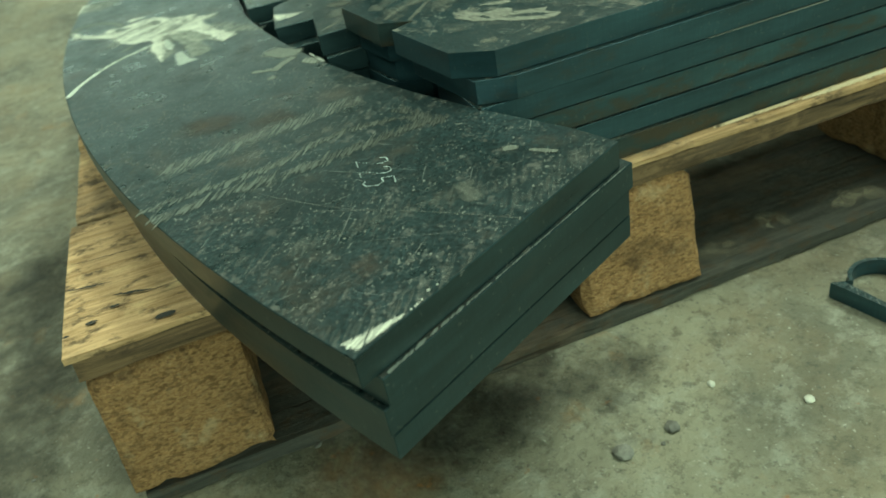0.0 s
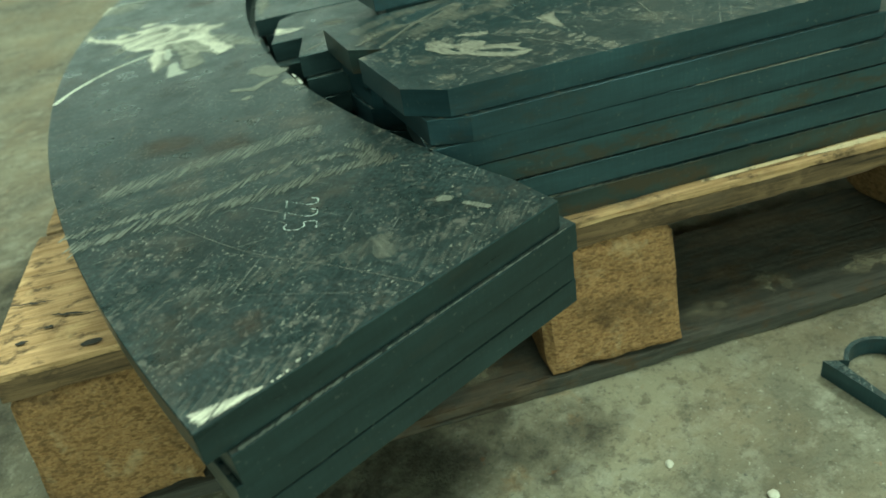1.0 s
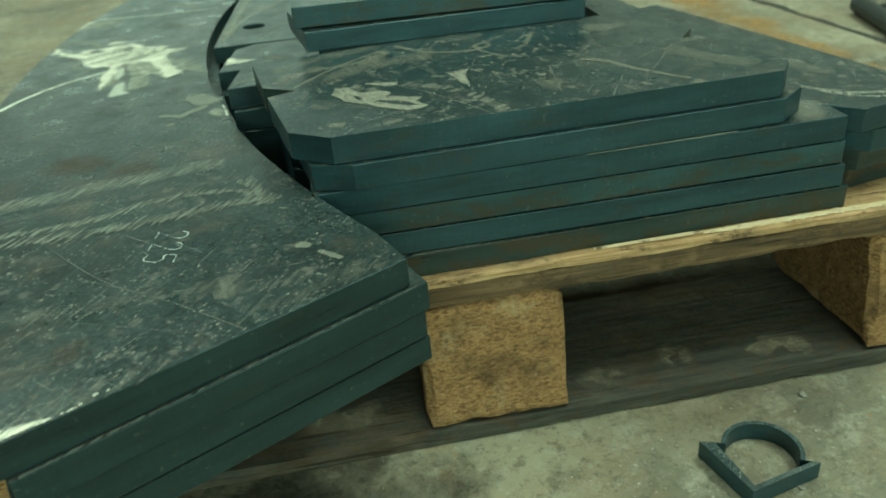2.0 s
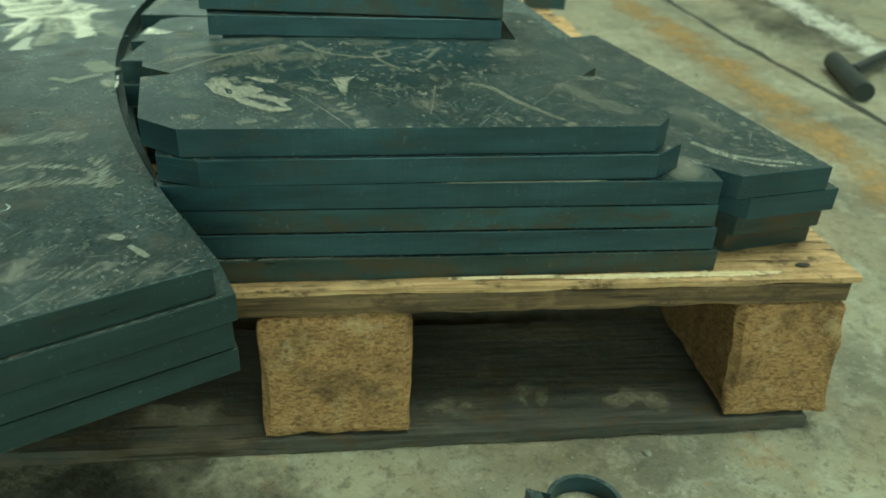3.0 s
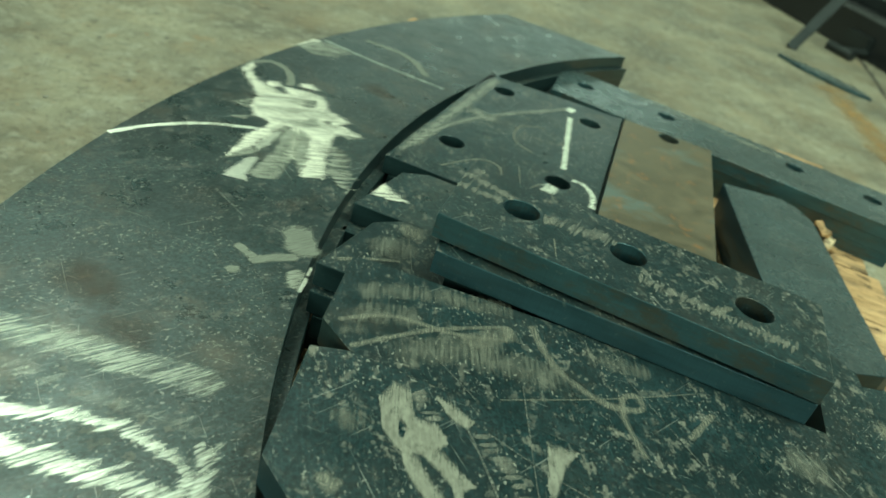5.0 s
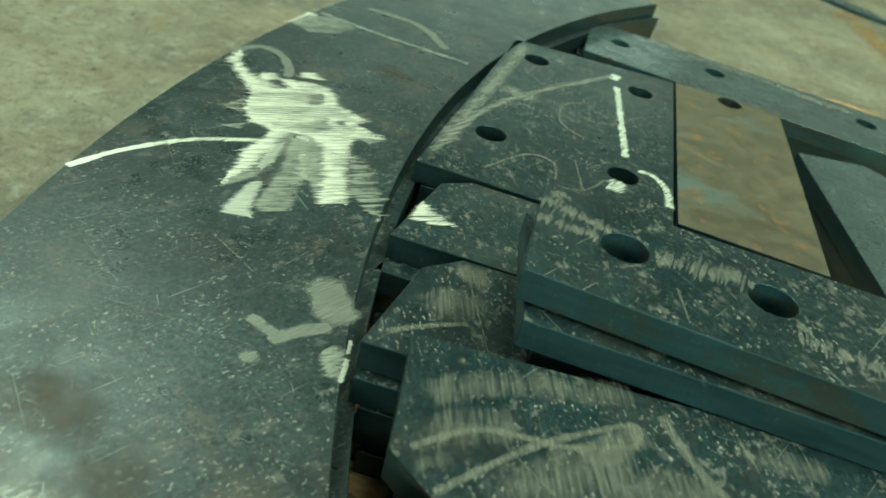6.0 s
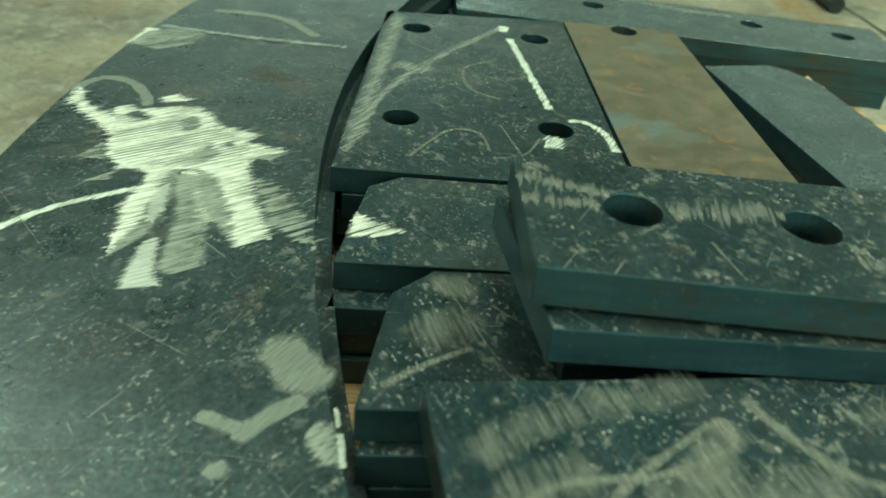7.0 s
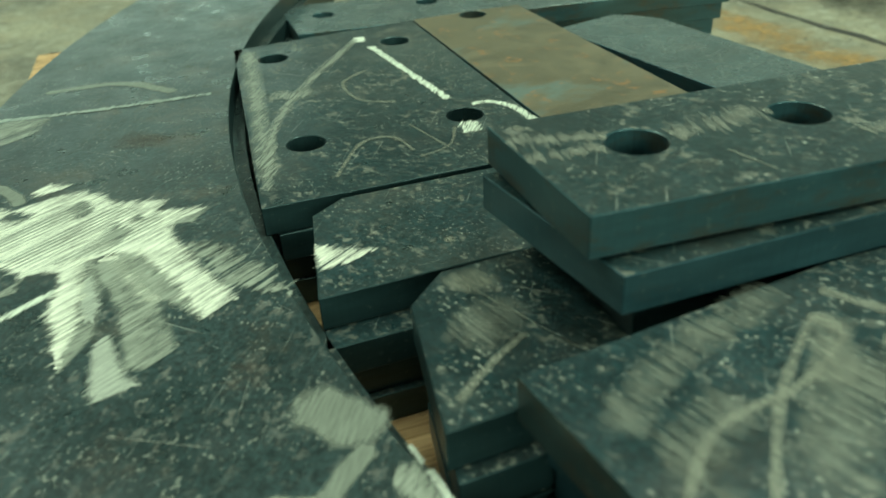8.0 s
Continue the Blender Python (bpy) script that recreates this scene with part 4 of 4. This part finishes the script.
def build_middle():
    """Strips between the curved plates and the front stack, the drilled plates and the bars on top."""
    rng = random.Random(21)
    low_u = ((0.012, -0.004), (0.004, 0.0), (0.008, -0.008), (0.002, -0.007), (0, 0))
    low_s = ((0.004, -0.016), (0.0, -0.012), (-0.002, -0.0165), (0, 0))
    for name, outline, lows in (
        ("u", [(0.2730, 0.215), (0.66, 0.2365), (0.655, 0.335), (0.3065, 0.317), (0.2850, 0.296)], low_u),
        ("s", [(0.250, 0.347), (0.64, 0.356), (0.44, 0.452), (0.286, 0.452), (0.264, 0.436)], low_s),
    ):
        for k, (dx, dy) in enumerate(lows):
            z0 = DECK + k * T
            last = k == len(lows) - 1
            # darker edge colour paints the shade of the pit between stacks
            ob = plate("strip_plate", moved(outline, dx, dy), z0 + 0.0001, z0 + T - (0.0 if last else 0.0003), [SCALE, EDGE_RING_SHADE], "dark steel strip with cut corners" + ("" if last else ", low in the stack"), "middle strip stacks")
        z = DECK + len(lows) * T
        if name == "u":
            marks(ob, z, TOP_SOLID, "rubbed streak", [(0.005, [(0.283, 0.229), (0.305, 0.246), (0.325, 0.258)]), (0.022, [(0.300, 0.300), (0.316, 0.304), (0.325, 0.290)]), (0.016, [(0.290, 0.272), (0.297, 0.266)]), (0.001, [(0.31, 0.31), (0.34, 0.24)])])
            marks(ob, z, TOP_HATCH, "faint brushed patch", [(0.034, [(0.293, 0.258), (0.315, 0.272), (0.338, 0.270)]), (0.02, [(0.28, 0.235), (0.29, 0.225)])])
        else:
            patches(ob, z, BRIGHT, "bright rubbed wedge", [[(0.254, 0.372), (0.258, 0.402), (0.270, 0.394), (0.292, 0.383), (0.272, 0.374)]], BRUSH, gaps=0.15)
            marks(ob, z, TOP_SOLID, "small pale chip mark", [(0.004, [(0.262, 0.356), (0.266, 0.356)]), (0.006, [(0.33, 0.372), (0.332, 0.38)])])
    # large drilled plate
    outline = [(0.236, 0.459), (0.452, 0.459), (0.449, 0.832), (0.256, 0.815)]
    holes = [(0.289, 0.768, 0.0145), (0.281, 0.549, 0.0145), (0.405, 0.549, 0.0145), (0.411, 0.766, 0.0145)]
    for k in range(4):
        z0 = DECK + k * T
        last = k == 3
        dx, dy = ((0.010, 0.004), (0.004, 0.006), (0.008, -0.002), (0, 0))[k]
        # same darkened edges, shade painted in
        ob = plate("drilled_plate", moved(outline, dx, dy), z0 + 0.0001, z0 + T - (0.0003), [SCALE, EDGE_RING_SHADE], "dark drilled steel plate with rubbed lines" if last else "dark drilled steel plate in a stack", "drilled plates", [(x + dx, y + dy, r) for x, y, r in holes])
    z = DECK + 4 * T - 0.0003
    marks(ob, z + 0.00004, WHITE_HATCH, "bright rubbed line", [
        (0.008, [(0.384, 0.760), (0.396, 0.661), (0.405, 0.585)]),
        (0.008, [(0.416, 0.566), (0.432, 0.566), (0.445, 0.545), (0.448, 0.515)]),
        (0.016, [(0.403, 0.538), (0.398, 0.510)]),
    ])
    marks(ob, z + 0.00004, WHITE_SOLID, "bright end of a rubbed line", [(0.012, [(0.377, 0.778), (0.382, 0.798)])])
    marks(ob, z, GREY_HATCH, "dull rubbed line", [
        (0.010, [(0.243, 0.48), (0.263, 0.585), (0.301, 0.671), (0.345, 0.74), (0.378, 0.790)]),
        (0.026, [(0.268, 0.668), (0.292, 0.655), (0.314, 0.660)]),
        (0.018, [(0.270, 0.805), (0.258, 0.65), (0.247, 0.500)]),
    ])
    marks(ob, z, TOP_SOLID, "faint rubbed curve", [
        (0.004, [(0.289, 0.482), (0.318, 0.530), (0.342, 0.530), (0.349, 0.500)]),
        (0.004, [(0.365, 0.600), (0.338, 0.620), (0.335, 0.665), (0.362, 0.690)]),
        (0.003, [(0.35, 0.49), (0.375, 0.50), (0.39, 0.53)]),
        (0.002, [(0.36, 0.55), (0.375, 0.49)]),
    ])
    # rusty sheet
    rust = [(0.456, 0.497), (0.583, 0.490), (0.577, 0.838), (0.452, 0.838)]
    for k in range(3):
        z0 = DECK + k * T
        plate("drilled_plate", moved(rust, 0.003 * k, -0.002 * k), z0 + 0.0001, z0 + T - 0.0003, [SCALE, EDGE], "dark steel plate under the rusty plate", "plates under the rusty one")
    plate("rusty_plate", rust, DECK + 3 * T + 0.0003, DECK + 4 * T - 0.0016, [RUSTY, EDGE_RUSTY], "brown rusty steel plate with bluish patches and drilled holes", "", [(0.517, 0.824, 0.0145)])
    # smooth grey plate with a cut corner
    smooth = [(0.602, 0.786), (0.660, 0.43), (0.706, 0.424), (0.752, 0.447), (0.762, 0.456), (0.720, 0.764), (0.7, 0.795), (0.681, 0.806)]
    for k in range(3):
        z0 = DECK + k * T
        last = k == 2
        plate("grey_plate", moved(smooth, 0 if last else 0.004 * (2 - k), 0, 0), z0 + 0.0001, z0 + T - (0.0 if last else 0.0003), [SCALE_CLEAN, EDGE], "smooth grey steel plate with cut corners", "grey plates")
    # tapered plates at the edge of the pallet
    taper = [(0.748, 0.030), (0.774, 0.008), (0.857, 0.024), (0.823, 0.187), (0.772, 0.400), (0.690, 0.372), (0.70, 0.18)]
    for k in range(4):
        z0 = DECK + k * T
        last = k == 3
        dx, dy = ((0.012, 0.02), (0.012, 0.012), (0.014, 0.003), (0, 0))[k]
        ob = plate("tapered_plate", moved(taper, dx, dy), z0 + 0.0001, z0 + T - (0.0 if last else 0.0003), [SCALE, EDGE if k > 1 else EDGE_BROWN], "tapered dark steel plate with scratches", "tapered plates")
    marks(ob, DECK + 4 * T, GREY_HATCH, "row of rubbed scratches", [
        (0.008, [(0.758, 0.075), (0.785, 0.045), (0.835, 0.030)]),
        (0.006, [(0.765, 0.06), (0.79, 0.033), (0.82, 0.024)]),
    ])
    marks(ob, DECK + 4 * T, TOP_SOLID, "pale rubbed patch", [
        (0.030, [(0.702, 0.335), (0.725, 0.305), (0.738, 0.290)]),
        (0.018, [(0.690, 0.36), (0.712, 0.345)]),
    ])
    marks(ob, DECK + 4 * T, TOP_HATCH, "faint rubbed patch", [(0.026, [(0.765, 0.16), (0.79, 0.12), (0.80, 0.09)]), (0.02, [(0.74, 0.23), (0.76, 0.20)])])
    # drilled bar at the far side
    far = [(0.336, 0.912), (0.876, 0.850), (0.886, 0.985), (0.334, 1.052)]
    for k in range(3):
        z0 = DECK + k * T
        last = k == 2
        ob = plate("drilled_bar", moved(far, 0 if last else -0.008 * (2 - k), 0.003 * (2 - k)), z0 + 0.0001, z0 + T - (0.0 if last else 0.0003), [SCALE_CLEAN, EDGE_RUSTY], "long drilled steel bar with rusty edge", "far drilled bars", [(x, y, 0.014) for x, y in ((0.380, 0.984), (0.513, 0.979), (0.714, 0.957), (0.828, 0.941))])
    marks(ob, DECK + 3 * T, GREY_HATCH, "dull rubbed streak", [(0.012, [(0.45, 1.02), (0.56, 1.01), (0.66, 0.99)]), (0.02, [(0.62, 0.99), (0.7, 0.985)])])
    # three bars crosswise on top
    bar = [(0.3430, 0.2415), (0.6215, 0.226), (0.6255, 0.328), (0.341, 0.3395)]
    hole = [(0.394, 0.2935, 0.0142), (0.4780, 0.2895, 0.0142), (0.572, 0.2805, 0.0142)]
    # lowest bar's dark edge colour includes the shade under the upper bars
    plate("drilled_bar", [(0.362, 0.236), (0.612, 0.236), (0.612, 0.330), (0.362, 0.336)], DECK + 5 * T + 0.0003, DECK + 6 * T - 0.0003, [SCALE, EDGE_RING_SHADE], "dark drilled bar, lowest of three", "three bars on top", [(0.42, 0.29, 0.0142), (0.51, 0.29, 0.0142), (0.58, 0.29, 0.0142)])
    plate("drilled_bar", [(0.3515, 0.2285), (0.622, 0.228), (0.621, 0.334), (0.335, 0.332)], DECK + 6 * T + 0.0006, DECK + 7 * T - 0.0012, [SCALE, EDGE], "dark drilled bar, middle of three", "three bars on top", [(0.395, 0.283, 0.0142), (0.484, 0.284, 0.0142), (0.572, 0.284, 0.0142)])
    top = plate("drilled_bar", bar, DECK + 7 * T + 0.0006, DECK + 8 * T, [SCALE, EDGE_RUSTY], "dark drilled bar with a brushed band, top of three", "three bars on top", hole)
    for width, line in (
        (0.010, [(0.342, 0.318), (0.36, 0.313), (0.384, 0.304)]),
        (0.010, [(0.342, 0.297), (0.36, 0.295), (0.378, 0.296)]),
        (0.016, [(0.411, 0.293), (0.43, 0.295), (0.466, 0.302)]),
        (0.010, [(0.488, 0.262), (0.52, 0.258), (0.60, 0.250)]),
    ):
        patches(top, DECK + 8 * T, CHALKY_THIN, "brushed band", [comb(line, width)], LEAN_BAR, pitch=0.0011, ragged=0.010, gaps=0.12)
    marks(top, DECK + 8 * T, TOP_SOLID, "pale rubbed spot", [
        (0.008, [(0.350, 0.329), (0.356, 0.330)]),
        (0.008, [(0.442, 0.279), (0.449, 0.280)]),
        (0.007, [(0.518, 0.293), (0.524, 0.294)]),
        (0.0014, [(0.424, 0.27), (0.43, 0.245)]),
        (0.006, [(0.54, 0.25), (0.555, 0.27)]),
    ])


# ---- loose things on the floor ----
def build_offcut():
    """D-shaped offcut: a corner of plate round a cut-out disc."""
    a, b, c = Vector((0.604, -0.098)), Vector((0.618, -0.153)), Vector((0.678, -0.140))
    mid, r = Vector((0.6455, -0.1165)), 0.0262
    inner, outer = [], []
    for k in range(33):
        ang = math.pi * (0.86 - 1.08 * k / 32)
        inner.append((mid.x + r * math.cos(ang), mid.y + r * math.sin(ang)))
        outer.append((mid.x + (r + 0.0035) * math.cos(ang), mid.y + (r + 0.0035) * math.sin(ang)))
    bm = bmesh.new()
    wall = [Vector(a), Vector(b), Vector(c)] + [Vector(p) for p in outer[::-1]]
    ins = [Vector((a.x + 0.0105, a.y - 0.004)), Vector((b.x + 0.0035, b.y + 0.0048)), Vector((c.x - 0.006, c.y + 0.0025))] + [Vector(p) for p in inner[::-1]]
    n = len(wall)
    top = [(bm.verts.new((*wall[k], 0.016)), bm.verts.new((*ins[k], 0.016))) for k in range(n)]
    low = [(bm.verts.new((*wall[k], 0.0005)), bm.verts.new((*ins[k], 0.0005))) for k in range(n)]
    for k in range(n):
        j = (k + 1) % n
        bm.faces.new((top[k][0], top[j][0], top[j][1], top[k][1]))
        bm.faces.new((low[k][0], low[k][1], low[j][1], low[j][0]))
        for side in (0, 1):
            bm.faces.new((top[k][side], low[k][side], low[j][side], top[j][side])).material_index = 1
    tagged(mesh_object("steel_offcut", bm, [SCALE_CLEAN, EDGE]), "small D-shaped steel offcut lying on the concrete", "offcut")


def pebble(bm, x, y, z, r, rng, flat=0.5):
    m = Matrix.Translation((x, y, z)) @ Euler((0, 0, rng.uniform(0, 6))).to_matrix().to_4x4() @ Matrix.Diagonal((r * rng.uniform(0.7, 1.5), r, r * flat, 1))
    out = bmesh.ops.create_icosphere(bm, subdivisions=(2 if r > 0.0025 else 1), radius=1.0, matrix=m)
    for v in out["verts"]:
        v.co += Vector((rng.uniform(-1, 1), rng.uniform(-1, 1), rng.uniform(-0.4, 0.4))) * r * (0.10 if r > 0.0025 else 0.25)


def build_debris():
    rng = random.Random(31)
    bm = bmesh.new()
    for _ in range(420):
        x, y = rng.uniform(-0.5, 1.5), rng.uniform(-0.5, 1.6)
        r = rng.choice((0.0008, 0.001, 0.0014, 0.002, 0.003))
        pebble(bm, x, y, r * 0.4, r, rng)
    tagged(mesh_object("floor_grit", bm, STONE), "scattered grit and crumbs on the concrete", "grit", kind="stuff")
    for x, y, r, m, lab in ((0.506, -0.184, 0.0042, PALE, "pale chip of stone on the concrete"), (0.358, -0.162, 0.008, STONE, "grey pebble on the concrete"), (0.403, -0.158, 0.006, STONE, "grey pebble on the concrete"), (0.455, -0.135, 0.003, PALE, "pale chip of stone on the concrete")):
        bm = bmesh.new()
        pebble(bm, x, y, r * 0.3, r, rng, 0.45)
        tagged(mesh_object("pebble", bm, m), lab, "pebble")
    # broken pine splinters at the far side of the deck
    for k, (x, y, ln, a) in enumerate(((0.766, 0.838, 0.045, 20), (0.772, 0.832, 0.034, 70), (0.758, 0.842, 0.03, 120))):
        bm = rough_box(-ln / 2, -0.007, 0, ln / 2, 0.007, 0.011, 0.005, 0.003, 0.003, k + 70, 1)
        ob = mesh_object("wood_chip", bm, WOOD_PALE if k == 1 else WOOD)
        ob.matrix_world = pose(x, y, DECK + 0.0008 + 0.0105 * k, 0, -14 if k == 2 else 6 * k, a)
        tagged(ob, "broken splinter of pine on the pallet", "wood chip")


def build_background():
    # long stand of tubes on T feet
    stand = tagged(new("pipe_stand"), "dark steel tube stand on T-shaped feet", "stand")
    stand.location = (1.3, 1.95, 0)

    def local(bm, name, mat, label="", under=stand, at=(1.3, 1.95)):
        bmesh.ops.translate(bm, verts=bm.verts, vec=(-at[0], -at[1], 0))
        return part(name, bm, mat, under, label)

    for (ax, ay), (bx, by), run in (((1.298, 2.04), (1.285, 1.82), 0.9), ((1.49, 0.99), (1.435, 0.79), 0.6), ((1.18, 3.37), (1.257, 3.255), 0.5), ((1.395, 2.765), (1.443, 2.56), 0.35)):
        bm = bmesh.new()
        tube(bm, (ax, ay, 0.019), (bx, by, 0.019), 0.019, 16)
        foot = local(bm, "foot", TUBE)
        bm = bmesh.new()
        mx, my = (ax + bx) / 2, (ay + by) / 2
        tube(bm, (mx + 0.01, my + 0.005, 0.026), (mx + run, my + run * 0.75, 0.03), 0.013, 14)
        local(bm, "stretcher", TUBE)
    for x, y, lean in ((1.37, 2.88, 0.03), (1.0, 3.1, 0.32)):
        bm = bmesh.new()
        tube(bm, (x, y, 0), (x + lean, y + lean * 0.6, 0.75), 0.028, 4)
        local(bm, "leg", TUBE)
    # white machine with a dark plinth
    machine = tagged(new("machine"), "white sheet-metal machine on a wide black plinth", "machine")
    machine.matrix_world = pose(1.6, 3.42, 0, 0, 0, 118.1)
    for name, x0, y0, z0, x1, y1, z1, mat, lab in (("casing", -1.9, -1.9, 0.205, 1.6, 0.0, 1.5, WHITE, "white sheet-metal casing"), ("plinth", -1.85, -1.85, 0.0, 1.55, 0.24, 0.15, BLACK, "black plinth"), ("rim", -1.9, -0.08, 0.15, 1.6, 0.006, 0.204, TUBE, "grey lower rim")):
        bm = bmesh.new()
        box(bm, x0, y0, z0, x1, y1, z1)
        bmesh.ops.bevel(bm, geom=list(bm.edges), offset=0.003, segments=2, affect="EDGES")
        part(name, bm, mat, machine, lab)
    for x, y, w, h in ((-0.55, 0.232, 0.12, 0.09), (0.1, 0.232, 0.16, 0.07), (-1.1, 0.232, 0.1, 0.1)):
        bm = bmesh.new()
        box(bm, x, y, 0.02, x + w, y + 0.03, 0.02 + h)
        bmesh.ops.bevel(bm, geom=list(bm.edges), offset=0.006, segments=2, affect="EDGES")
        part("access_box", bm, TUBE, machine, "small grey box on the plinth")
    # flat dark offcut on the floor
    bm = prism([(0.93, 2.86), (1.0, 2.76), (1.12, 2.67), (1.235, 2.63), (1.2, 2.70), (1.08, 2.80)], 0.0006, 0.012)
    tagged(mesh_object("sheet_offcut", bm, [SCALE_CLEAN, EDGE]), "flat pointed steel offcut on the concrete", "offcut")
    rng = random.Random(44)
    bm = bmesh.new()
    pebble(bm, 1.45, 2.83, 0.02, 0.05, rng, 0.4)
    tagged(mesh_object("rag", bm, RAG), "crumpled pale rag on the concrete", "rag")


build_setting()
build_ring()
build_front_stack()
build_middle()
build_offcut()
build_background()
build_debris()
build_pallet()
